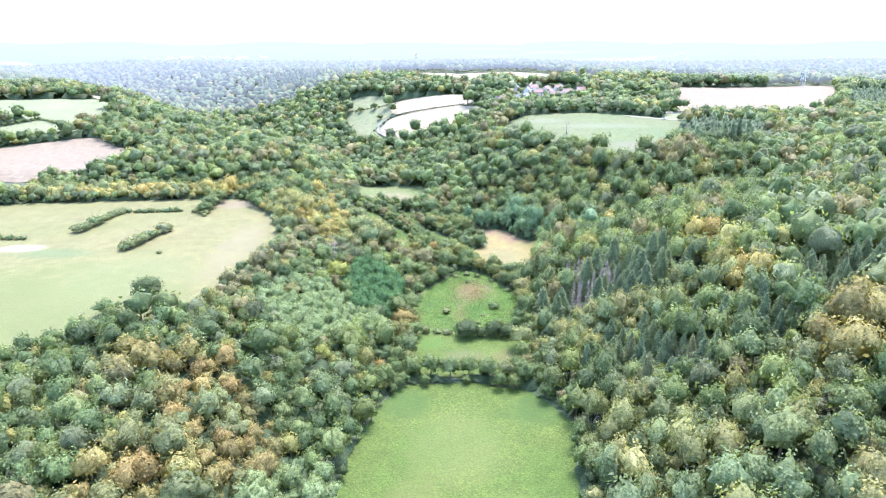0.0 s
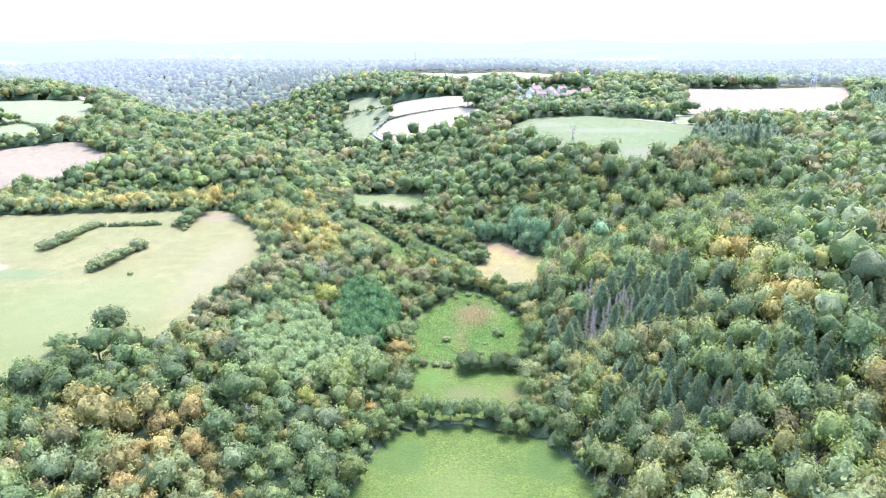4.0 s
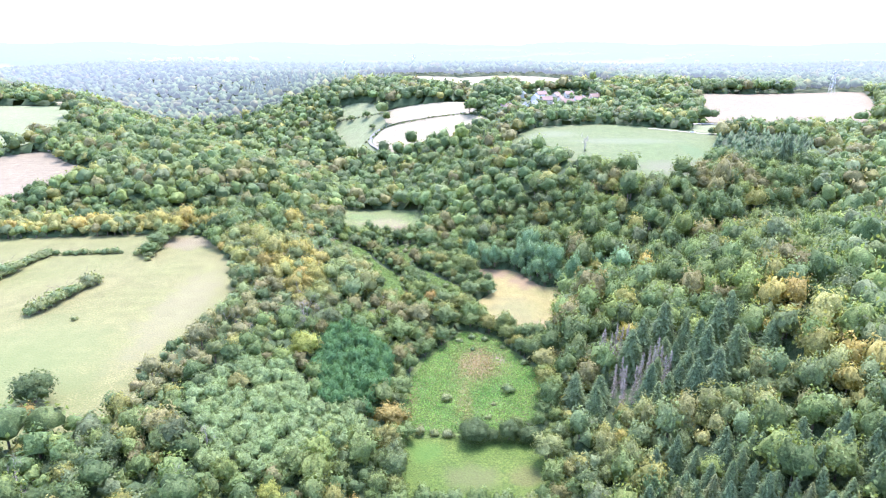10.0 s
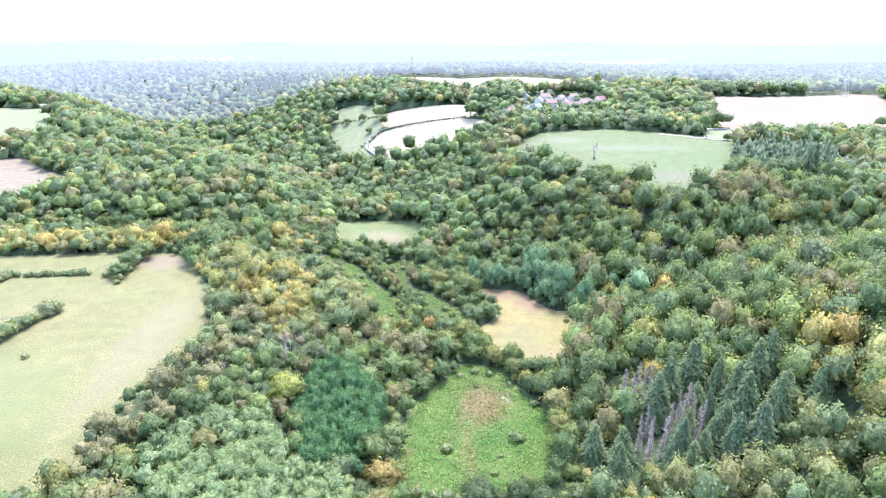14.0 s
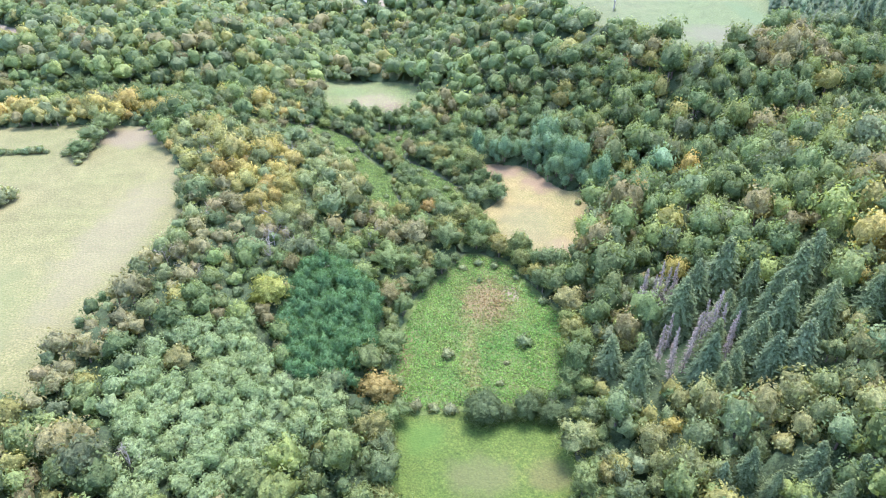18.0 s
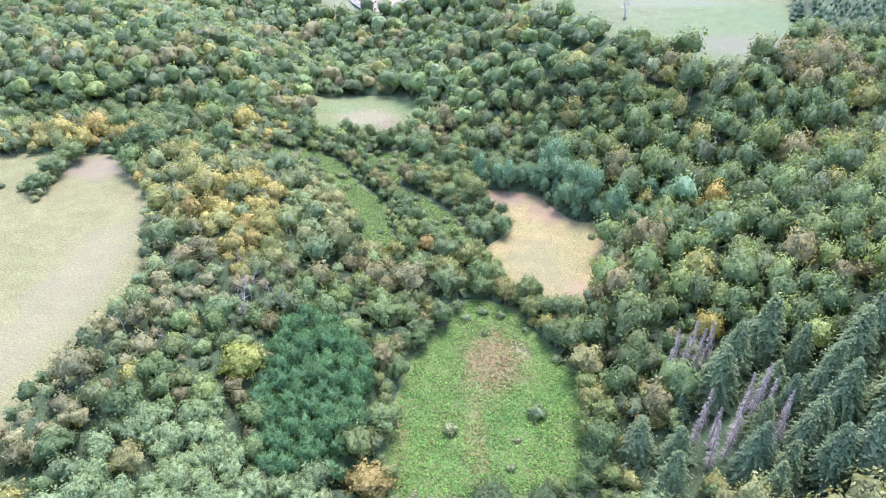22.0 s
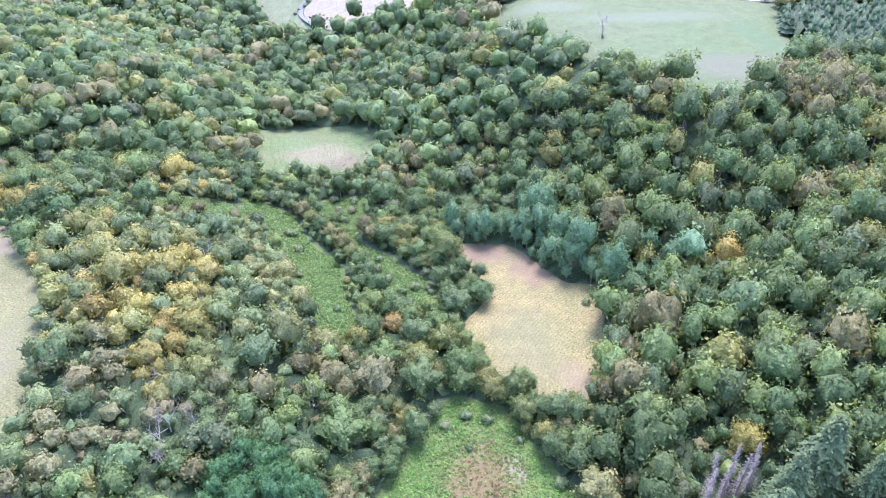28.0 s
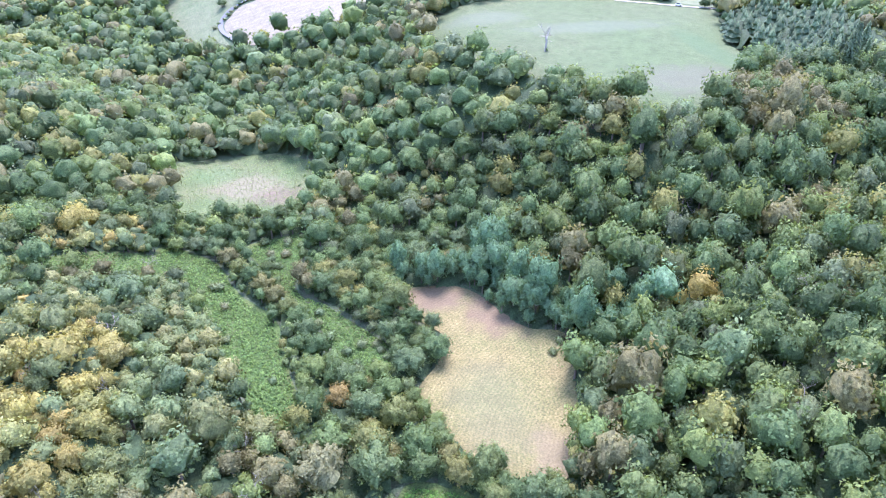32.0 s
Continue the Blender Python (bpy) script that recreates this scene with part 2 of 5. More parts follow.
patched(DRY, [(-190, 235, 95, 85, (0.096, 0.124, 0.036), 0.6), (-150, 285, 40, 45, (0.132, 0.148, 0.058), 0.5), (-205, 318, 26, 9, (0.085, 0.125, 0.052), 0.6), (-228, 326, 14, 7, (0.34, 0.29, 0.22), 0.7), (-112, 330, 14, 60, (0.185, 0.158, 0.098), 0.4), (-140, 420, 20, 16, (0.18, 0.142, 0.10), 0.6)])
patched(CROP, [(165, 520, 34, 26, (0.133, 0.118, 0.082), 0.55), (150, 610, 55, 14, (0.139, 0.150, 0.094), 0.5), (195, 560, 10, 50, (0.082, 0.126, 0.052), 0.5), (95, 640, 30, 18, (0.141, 0.153, 0.094), 0.5)])
patched(MOWN, [(38, 385, 15, 26, (0.13, 0.132, 0.066), 0.4), (52, 430, 16, 16, (0.172, 0.108, 0.076), 0.6), (30, 442, 16, 10, (0.16, 0.104, 0.076), 0.6), (50, 365, 8, 12, (0.208, 0.152, 0.096), 0.5)])
patched(ROUGH, [(-45, 548, 22, 18, (0.205, 0.175, 0.105), 0.8), (-28, 535, 16, 12, (0.17, 0.115, 0.085), 0.6), (-62, 565, 14, 14, (0.12, 0.165, 0.065), 0.6)])
patched(GRASS, [(5, 190, 22, 26, (0.104, 0.128, 0.034), 0.5), (-18, 215, 16, 14, (0.044, 0.083, 0.017), 0.6), (36, 212, 14, 16, (0.043, 0.080, 0.017), 0.6), (20, 150, 20, 18, (0.107, 0.124, 0.036), 0.5), (-8, 160, 12, 20, (0.095, 0.109, 0.029), 0.5), (28, 256, 8, 7, (0.119, 0.099, 0.043), 0.45), (10, 255, 12, 8, (0.100, 0.102, 0.041), 0.6), (-6, 268, 8, 8, (0.060, 0.119, 0.019), 0.6)])
patched(BRAKE, [(16, 331, 12, 18, (0.128, 0.092, 0.041), 0.8), (9, 300, 3.5, 20, (0.128, 0.119, 0.043), 0.6), (26, 336, 4, 6, (0.178, 0.145, 0.093), 0.8), (-12, 300, 3, 16, (0.145, 0.085, 0.043), 0.6)])


# ---- the lie of the land ----
def smooth(a, b, v):
    t = np.clip((v - a) / (b - a), 0, 1)
    return t * t * (3 - 2 * t)

def way_distance(x, y, line):
    """Distance to a polyline, and on which side (+: right when going along it)."""
    best = np.full(np.shape(x), 1e9)
    side = np.zeros(np.shape(x))
    for (ax, ay), (bx, by) in zip(line[:-1], line[1:]):
        dx, dy = bx - ax, by - ay
        t = np.clip(((x - ax) * dx + (y - ay) * dy) / (dx * dx + dy * dy), 0, 1)
        ex, ey = x - ax - t * dx, y - ay - t * dy
        d = np.hypot(ex, ey)
        near = d < best
        best = np.where(near, d, best)
        side = np.where(near, np.sign(ex * dy - ey * dx), side)
    return best, side

VALLEY = [(8, -400), (10, 100), (12, 300), (22, 400), (0, 470), (-38, 545), (-60, 640), (-150, 740), (-250, 830), (-330, 980), (-520, 1150), (-760, 1400), (-1100, 1700)]
RAVINE = [(-50, 560), (-150, 500), (-300, 480), (-500, 500)]
COMBE = [(78, 402), (110, 408), (160, 425), (230, 440), (300, 445)]

def height(x, y):
    x, y = np.asarray(x, float), np.asarray(y, float)
    d, side = way_distance(x, y, VALLEY)
    left = 27 + 28 * smooth(520, 850, y)
    upland = smooth(420, 510, y)
    right = 31 + 18 * upland + 7 * smooth(480, 700, y) + (12 * smooth(150, 300, d) + 6 * np.exp(-((y - 315) / 55) ** 2) * smooth(60, 130, d)) * (1 - upland)
    blend = smooth(-60, 60, np.where(side > 0, d, -d))
    top = left + (right - left) * blend
    floor = 18 + (6 + 20 * blend + 20 * smooth(390, 450, y) * (1 - blend)) * smooth(-150, 0, -np.abs(y - 400))
    foot = floor * (0.7 - 0.12 * blend)
    reach = 98 + 28 * blend + 60 * smooth(500, 900, y)
    low = 42 * smooth(850, 1500, y)
    h = low + (top - low) * smooth(foot, foot + reach, d)
    r, _ = way_distance(x, y, RAVINE)
    h = h - 13 * (1 - smooth(0, 55, r)) * smooth(10, 27, h)
    c, _ = way_distance(x, y, COMBE)
    h = h - 8 * (1 - smooth(0, 38, c)) * smooth(5, 25, h)
    h = h + 12 * smooth(730, 980, y) * np.exp(-((x - 110) / 330) ** 2) * (1 - smooth(1500, 1900, y))
    far = smooth(900, 2200, np.hypot(x, y))
    h = h + far * (9 * np.sin(x / 310 + 1.1) * np.sin(y / 420 + 0.4) + 10 * np.sin(x / 170 + y / 530) * smooth(1500, 3000, np.hypot(x, y)) - 4)
    return h


def ground_at(x, y):
    return float(height(x, y))


def inside(x, y, ring):
    x, y = np.asarray(x, float), np.asarray(y, float)
    odd = np.zeros(x.shape, bool)
    for (ax, ay), (bx, by) in zip(ring, ring[1:] + ring[:1]):
        if ay != by:
            odd ^= ((ay > y) != (by > y)) & (x < (bx - ax) * (y - ay) / (by - ay) + ax)
    return odd


def rounded(ring, times=2, cut=0.16):
    for _ in range(times):
        ring = [p for a, b in zip(ring, ring[1:] + ring[:1]) for p in ((a[0] * (1 - cut) + b[0] * cut, a[1] * (1 - cut) + b[1] * cut), (a[0] * cut + b[0] * (1 - cut), a[1] * cut + b[1] * (1 - cut)))]
    return ring


def mesh_of(name, v, f, mats, which=None, tint=None, smooth_faces=False, normals=None):
    """A mesh of triangles from arrays; which: each face's material; tint: each corner's colour; normals: each corner's way out."""
    v, f = np.asarray(v, np.float32), np.asarray(f, np.int32)
    me = bpy.data.meshes.new(name)
    me.vertices.add(len(v))
    me.vertices.foreach_set("co", v.ravel())
    me.loops.add(3 * len(f))
    me.loops.foreach_set("vertex_index", f.ravel())
    me.polygons.add(len(f))
    me.polygons.foreach_set("loop_start", np.arange(0, 3 * len(f), 3, dtype=np.int32))
    for m in mats:
        me.materials.append(m)
    if which is not None:
        me.polygons.foreach_set("material_index", np.asarray(which, np.int32))
    if smooth_faces or normals is not None:
        me.polygons.foreach_set("use_smooth", np.ones(len(f), bool))
    if tint is not None:
        layer = me.attributes.new("tint", "FLOAT_COLOR", "POINT")
        layer.data.foreach_set("color", np.concatenate([tint, np.ones((len(tint), 1))], 1).astype(np.float32).ravel())
    me.update(calc_edges=True)
    if normals is not None:
        me.normals_split_custom_set_from_vertices(np.asarray(normals, np.float32))
    return me


def part(name, bm, mat, parent, label=""):
    """Links a bmesh as one mesh object under a thing or a part."""
    me = bpy.data.meshes.new(name)
    bm.to_mesh(me)
    bm.free()
    me.materials.append(mat)
    ob = new(name, me)
    ob.parent = parent
    return tagged(ob, label)


# Plan of the open land: name, ring, surface, label.
FIELDS = []


def field(name, ring, mat, label):
    FIELDS.append((name, ring, mat, label))


field("meadow", [(-17, 226), (-26, 196), (-31, 160), (-28, 120), (0, 108), (40, 118), (40, 160), (42, 180), (47, 192), (42, 208), (33, 224), (8, 232)], GRASS, "mown green valley meadow ringed by woodland trees")
field("clearing", [(-12, 276), (7, 279), (33, 274), (33, 247), (20, 240), (-8, 238), (-13, 255)], GRASS, "small grassy clearing in front of dark bushes")
field("bracken_meadow", [(10, 363), (25, 357), (34, 335), (42, 321), (39, 302), (34, 282), (7, 280), (-11, 277), (-15, 293), (-14, 311), (-8, 333), (2, 349)], BRAKE, "overgrown green meadow with bracken and rusty dry patches")
field("hay_field", [(14, 449), (42, 446), (55, 416), (68, 412), (62, 386), (53, 362), (46, 356), (37, 362), (27, 373), (14, 392), (33, 413), (30, 420), (16, 438)], MOWN, "mown straw-brown hay field with curved mowing lines")
field("rough_meadow", [(-84, 576), (-35, 590), (0, 550), (-15, 537), (-22, 512), (-47, 516), (-67, 508), (-76, 547)], ROUGH, "rough yellowish meadow with brown patches in the valley")
field("pasture", [(-310, 416), (-224, 426), (-165, 433), (-138, 430), (-112, 390), (-93, 345), (-92, 315), (-100, 285), (-100, 250), (-112, 238), (-133, 228), (-150, 205), (-170, 180), (-230, 190), (-320, 260)], DRY, "dry yellow-green pasture on the hilltop")
field("ploughed_field", [(-440, 600), (-399, 624), (-354, 650), (-318, 613), (-268, 587), (-276, 547), (-298, 515), (-370, 515)], PLOUGH, "bare pinkish-brown harvested field")
field("pasture", [(-485, 679), (-450, 716), (-415, 716), (-368, 666), (-406, 637), (-450, 628)], PASTURE, "pale green pasture between hedges")
field("pasture", [(-620, 827), (-501, 850), (-446, 840), (-415, 828), (-404, 768), (-380, 733), (-326, 716), (-388, 695), (-457, 722), (-600, 735)], PASTURE, "pale green pasture on a far hilltop")
field("stubble_field", [(-490, 905), (-455, 930), (-412, 842), (-446, 844)], STUBBLE, "pale stubble field on the hilltop")
field("rough_meadow", [(-290, 910), (-240, 916), (-225, 875), (-265, 860)], ROUGH, "small meadow at the bottom of the wooded valley")
field("stubble_field", [(-72, 856), (-10, 846), (34, 842), (32, 776), (-60, 815)], STUBBLE, "pale stubble field below the village")
field("stubble_field", [(-62, 812), (40, 775), (46, 710), (-43, 740), (-60, 755), (-78, 789)], STUBBLE, "pale stubble field beside a winding lane")
field("pasture", [(-130, 866), (-72, 850), (-66, 812), (-84, 792), (-62, 735), (-100, 770), (-128, 820)], PASTURE, "yellowish pasture beside a winding lane")
field("pasture", [(-141, 890), (-111, 905), (-80, 880), (-72, 854), (-128, 872)], PASTURE, "narrow pale pasture along a hedge")
field("stubble_field", [(-152, 1125), (-91, 1270), (6, 1222), (80, 1060), (55, 900), (-11, 932), (-90, 1090)], STUBBLE, "wide pale stubble field on the plateau")
field("stubble_field", [(20, 1180), (144, 1245), (252, 1075), (224, 948), (86, 938)], STUBBLE, "wide pale stubble field behind the village")
field("crop_field", [(58, 646), (77, 668), (110, 682), (162, 692), (219, 656), (240, 640), (222, 598), (208, 573), (206, 544), (167, 494), (141, 480), (124, 494), (106, 530), (82, 566), (66, 592)], CROP, "green field of young crop with worn brownish patches")
field("ploughed_field", [(310, 930), (422, 952), (630, 1060), (523, 871), (424, 704), (250, 696), (290, 796)], PLOUGH, "bare pale-brown harvested field beside a road")
field("stubble_field", [(408, 1210), (475, 1210), (462, 1063), (350, 1027)], STUBBLE, "small pale stubble field behind a tree row")
field("pasture", [(240, 692), (420, 690), (400, 660), (290, 640), (222, 642)], PASTURE, "strip of green pasture beside a road")
RINGS = [rounded(r) for _, r, _, _ in FIELDS]
BRACKEN_RING, HAY_RING, ROUGH_RING = RINGS[2], RINGS[3], RINGS[4]
BANK = rounded([(-70, 484), (-50, 476), (-40, 451), (-28, 439), (-22, 410), (-16, 385), (-28, 384), (-33, 398), (-40, 414), (-47, 437), (-60, 460), (-71, 471)])
CREST = rounded([(-107, 454), (-87, 470), (-70, 474), (-61, 462), (-78, 457), (-96, 449)])
SCRUB = rounded([(-42, 490), (-17, 498), (-18, 480), (-21, 455), (-7, 442), (1, 431), (10, 420), (11, 408), (0, 402), (-6, 413), (-10, 430), (-19, 446), (-28, 465)])
VILLAGE_RING = rounded([(55, 775), (88, 790), (96, 900), (150, 905), (190, 890), (190, 820), (130, 790), (95, 770)])
YOUNG = rounded([(-125, 440), (-84, 488), (-64, 490), (-8, 396), (-5, 375), (-60, 385), (-95, 415)])
STANDS = []


def grove(kind, ring):
    STANDS.append((kind, ring))


grove("pale", [(-75, 282), (-57, 293), (-45, 273), (-28, 279), (-26, 262), (-40, 247), (-47, 234), (-69, 228), (-80, 255)])
grove("dark", [(-50, 330), (-34, 339), (-21, 318), (-23, 293), (-28, 280), (-45, 275), (-47, 294), (-50, 315)])
grove("spruce", [(62, 300), (72, 318), (96, 318), (109, 291), (98, 264), (76, 258), (64, 275)])
grove("mingled", [(57, 239), (73, 249), (96, 244), (114, 237), (141, 235), (124, 204), (97, 200), (66, 206), (54, 217)])
grove("olive", [(50, 240), (54, 266), (68, 272), (76, 260), (98, 264), (112, 288), (125, 264), (137, 240), (98, 247), (62, 244)])
grove("spruce", [(150, 262), (200, 280), (215, 250), (174, 228), (144, 236)])
grove("teal", [(16, 460), (30, 458), (55, 458), (68, 428), (75, 420), (86, 402), (82, 396), (68, 408), (55, 411), (41, 442), (17, 446)])
grove("teal", [(84, 424), (98, 421), (99, 404), (86, 402)])
grove("fir", [(209, 573), (236, 612), (300, 600), (270, 530), (229, 506), (207, 530)])
grove("spruce", [(-180, 1080), (-100, 1190), (-20, 1040), (-60, 1010)])
grove("spruce", [(-330, 1120), (-200, 1260), (-170, 1150), (-260, 1060)])
grove("fir", [(430, 690), (560, 900), (700, 900), (640, 720)])
grove("olive", [(-95, 440), (-60, 450), (-35, 405), (-25, 375), (-60, 340), (-100, 360)])
grove("yellow", [(-125, 400), (-101, 430), (-79, 425), (-62, 405), (-58, 377), (-82, 370), (-98, 355)])
grove("yellow", [(-300, 425), (-300, 450), (-150, 455), (-120, 440), (-160, 434)])
grove("edge", [(-98, 355), (-82, 370), (-58, 377), (-48, 352), (-62, 322), (-84, 326)])
grove("yellow", [(-82, 368), (-60, 376), (-50, 356), (-66, 345)])
grove("orange", [(-118, 205), (-71, 199), (-50, 167), (-48, 120), (-104, 110), (-112, 148)])
grove("spruce", [(119, 291), (128, 289), (121, 273), (112, 274)])
grove("yellow", [(118, 295), (124, 311), (134, 311), (143, 294), (136, 276), (124, 280)])
grove("yellow", [(130, 269), (146, 266), (136, 246), (122, 247)])
grove("yellow", [(102, 421), (119, 405), (115, 393), (99, 409)])
grove("yellow", [(-108, 468), (-104, 490), (-77, 494), (-76, 475), (-101, 460)])
grove("olive", [(50, 206), (92, 172), (125, 140), (120, 100), (66, 110), (44, 140), (46, 174)])
grove("orange", [(163, 240), (185, 248), (145, 182), (124, 178), (116, 189)])
grove("mixed", [(-140, 120), (-112, 170), (-100, 190), (-88, 176), (-92, 140), (-104, 105)])
grove("pale", [(-54, 150), (-34, 165), (-30, 135), (-50, 118)])
grove("edge", [(-110, 250), (-92, 300), (-85, 350), (-70, 345), (-78, 300), (-90, 245)])


# ---- ground ----
def axis(*runs):
    return np.unique(np.concatenate([np.arange(a, b, s) for a, b, s in runs]))


gx = axis((-4900, -700, 100), (-700, -300, 20), (-300, 320, 6), (320, 720, 20), (720, 4901, 100))
gy = axis((-700, 60, 40), (60, 700, 6), (700, 1500, 20), (1500, 4901, 80))
GX, GY = np.meshgrid(gx, gy)
gv = np.stack([GX, GY, height(GX, GY)], -1).reshape(-1, 3)
w = len(gx)
corner = (np.arange(len(gy) - 1)[:, None] * w + np.arange(w - 1)).ravel()
gf = np.concatenate([np.stack([corner, corner + 1, corner + w + 1], 1), np.stack([corner, corner + w + 1, corner + w], 1)])
ground = new("ground", mesh_of("ground", gv, gf, [FLOOR], smooth_faces=True))
tagged(ground, "rolling wooded ground with leaf litter and undergrowth", "ground", kind="structure")


def lay_field(name, ring, mat, label, lift=0.35, step=None):
    """A sheet over the ground within the ring."""
    xs, ys = [p[0] for p in ring], [p[1] for p in ring]
    step = step or max(3.0, (max(ys) - min(ys)) / 45)
    edge = []
    for a, b in zip(ring, ring[1:] + ring[:1]):
        n = max(1, int(math.dist(a, b) / step))
        for i in range(n):
            edge.append((a[0] + (b[0] - a[0]) * i / n, a[1] + (b[1] - a[1]) * i / n))
    cx, cy = sum(p[0] for p in edge) / len(edge), sum(p[1] for p in edge) / len(edge)
    edge = [(x + 2.2 * (x - cx) / math.hypot(x - cx, y - cy), y + 2.2 * (y - cy) / math.hypot(x - cx, y - cy)) for x, y in edge]
    wob = [(x + 0.8 * noise.noise((x * 0.2, y * 0.2, 1)), y + 0.8 * noise.noise((x * 0.2, y * 0.2, 7))) for x, y in edge]
    X, Y = np.meshgrid(np.arange(min(xs), max(xs), step), np.arange(min(ys), max(ys), step))
    keep = inside(X, Y, wob)
    pts = [Vector(p) for p in wob] + [Vector((a, b)) for a, b in zip(X[keep], Y[keep])]
    k = len(wob)
    out = delaunay_2d_cdt(pts, [(i, (i + 1) % k) for i in range(k)], [], 1, 0.01)
    P = np.array([(p.x, p.y) for p in out[0]])
    v = np.column_stack([P, height(P[:, 0], P[:, 1]) + lift])
    f = [tri for tri in out[2] if len(tri) == 3]
    ob = new(name, mesh_of(name, v, f, [mat], smooth_faces=True))
    return tagged(ob, label, name.split("_")[-1], kind="structure")


from mathutils.geometry import delaunay_2d_cdt
for i, ((name, _, mat, label), ring) in enumerate(zip(FIELDS, RINGS)):
    lay_field(name, ring, mat, label, 0.25 + 0.06 * (i % 4))
lay_field("bracken_bank", BANK, BRAKE, "bank of green bracken between the woods", 0.28)
lay_field("bracken_bank", CREST, BRAKE, "low pale green bracken on the crest of the slope", 0.3)
lay_field("scrub_meadow", SCRUB, BRAKE, "green overgrown scrub beside the stream", 0.4)


# ---- shapes of trees ----
def sphere_of(level):
    bm = bmesh.new()
    bmesh.ops.create_icosphere(bm, subdivisions=level, radius=1)
    v, f = np.array([p.co for p in bm.verts]), np.array([[p.index for p in q.verts] for q in bm.faces])
    bm.free()
    return v, f


BALL, BALL2, BALL3 = sphere_of(1), sphere_of(2), sphere_of(3)


def join(pieces):
    v, f, at = [], [], 0
    for a, b in pieces:
        v.append(a), f.append(b + at)
        at += len(a)
    return np.concatenate(v), np.concatenate(f)


def blades(rng, place, way, size):
    """Small folded leaf sprays, two triangles each, facing way."""
    k = len(place)
    way = way / np.linalg.norm(way, axis=1, keepdims=True)
    side = np.cross(way, rng.normal(size=(k, 3)))
    side /= np.linalg.norm(side, axis=1, keepdims=True)
    up = np.cross(way, side)
    s = (size * rng.uniform(0.6, 1.25, k))[:, None]
    v = np.stack([place - side * s, place + up * s * 0.62 - way * s * 0.25, place + side * s, place - up * s * 0.62 - way * s * 0.25], 1).reshape(-1, 3)
    i = np.arange(k)[:, None] * 4
    return v, np.concatenate([i + [0, 2, 1], i + [0, 3, 2]])


def limb(a, b, ra, rb, sides=5):
    a, b = np.array(a, float), np.array(b, float)
    way = (b - a) / np.linalg.norm(b - a)
    u = np.cross(way, [0.3, 0.9, 0.2])
    u /= np.linalg.norm(u)
    t = np.cross(way, u)
    ang = np.arange(sides) * 2 * math.pi / sides
    ring = np.cos(ang)[:, None] * u + np.sin(ang)[:, None] * t
    v = np.concatenate([a + ring * ra, b + ring * rb])
    i = np.arange(sides)
    j = (i + 1) % sides
    return v, np.concatenate([np.stack([i, j, j + sides], 1), np.stack([i, j + sides, i + sides], 1)])


def crown_of(seed, lobes, sprays, size, wide=4.6, tall=10.5, low=1.4, core=BALL2, rough=0.8, swell=0.62):
    """A broadleaf crown: a dome that swells into rounded lobes with creases between them, under a skin of leaf sprays."""
    rng = np.random.RandomState(seed)
    i = np.arange(lobes) + 0.5
    z = 1 - i / lobes * 1.5
    turn = i * 2.39996 + rng.uniform(0, 6)
    flat = np.sqrt(np.maximum(0, 1 - z * z))
    way = np.stack([np.cos(turn) * flat, np.sin(turn) * flat, z], 1) + rng.normal(0, 0.5 / math.sqrt(lobes), (lobes, 3))
    way /= np.linalg.norm(way, axis=1, keepdims=True)
    breadth = 2.3 / math.sqrt(lobes) * rng.uniform(0.7, 1.35, lobes)
    far = rng.uniform(0.74, 1.10, lobes)
    half = np.array((wide * rng.uniform(0.98, 1.26), wide * rng.uniform(0.98, 1.26), tall * 0.47))
    middle = np.array((0, 0, low + tall * 0.45))

    def skin(d):
        """Reach of the dome along d, and the way out of the lobe that lies there."""
        apart = np.linalg.norm(d[:, None] - way[None], axis=2) / breadth[None]
        rise = far[None] - swell * apart ** 2
        k = rise.argmax(1)
        reach = np.maximum(rise.max(1), 0.5) + 0.045 * np.sin(d @ [9, 5, 7] + seed) * np.sin(d @ [-6, 11, 5]) + 0.03 * np.sin(d @ [17, -13, 15] + seed)
        return reach, d - 0.72 * way[k] * far[k][:, None] + 0.35 * d

    r, out = skin(core[0])
    pieces = [(core[0] * (r * 0.86 * rng.uniform(0.86, 1.08, len(r)))[:, None] * half + middle, core[1])]
    ways = [out / np.linalg.norm(out, axis=1, keepdims=True) + 0.25 * core[0] + rng.normal(0, 0.3, out.shape)]
    if sprays:
        d = rng.normal(size=(sprays * 3, 3)) + [0, 0, 0.25]
        d /= np.linalg.norm(d, axis=1, keepdims=True)
        d = d[d[:, 2] > -0.5][:sprays]
        r, out = skin(d)
        out = out / np.linalg.norm(out, axis=1, keepdims=True)
        p = d * (r * rng.uniform(0.90, 1.10, len(r)))[:, None] * half + middle
        pieces.append(blades(rng, p, out + rng.normal(0, rough * 0.6, out.shape) + [0, 0, 0.2], size))
        ways.append(np.repeat(out + 0.25 * d + rng.normal(0, 0.42, out.shape), 4, 0))
    ways = np.concatenate(ways)
    return *join(pieces), ways / np.linalg.norm(ways, axis=1, keepdims=True)


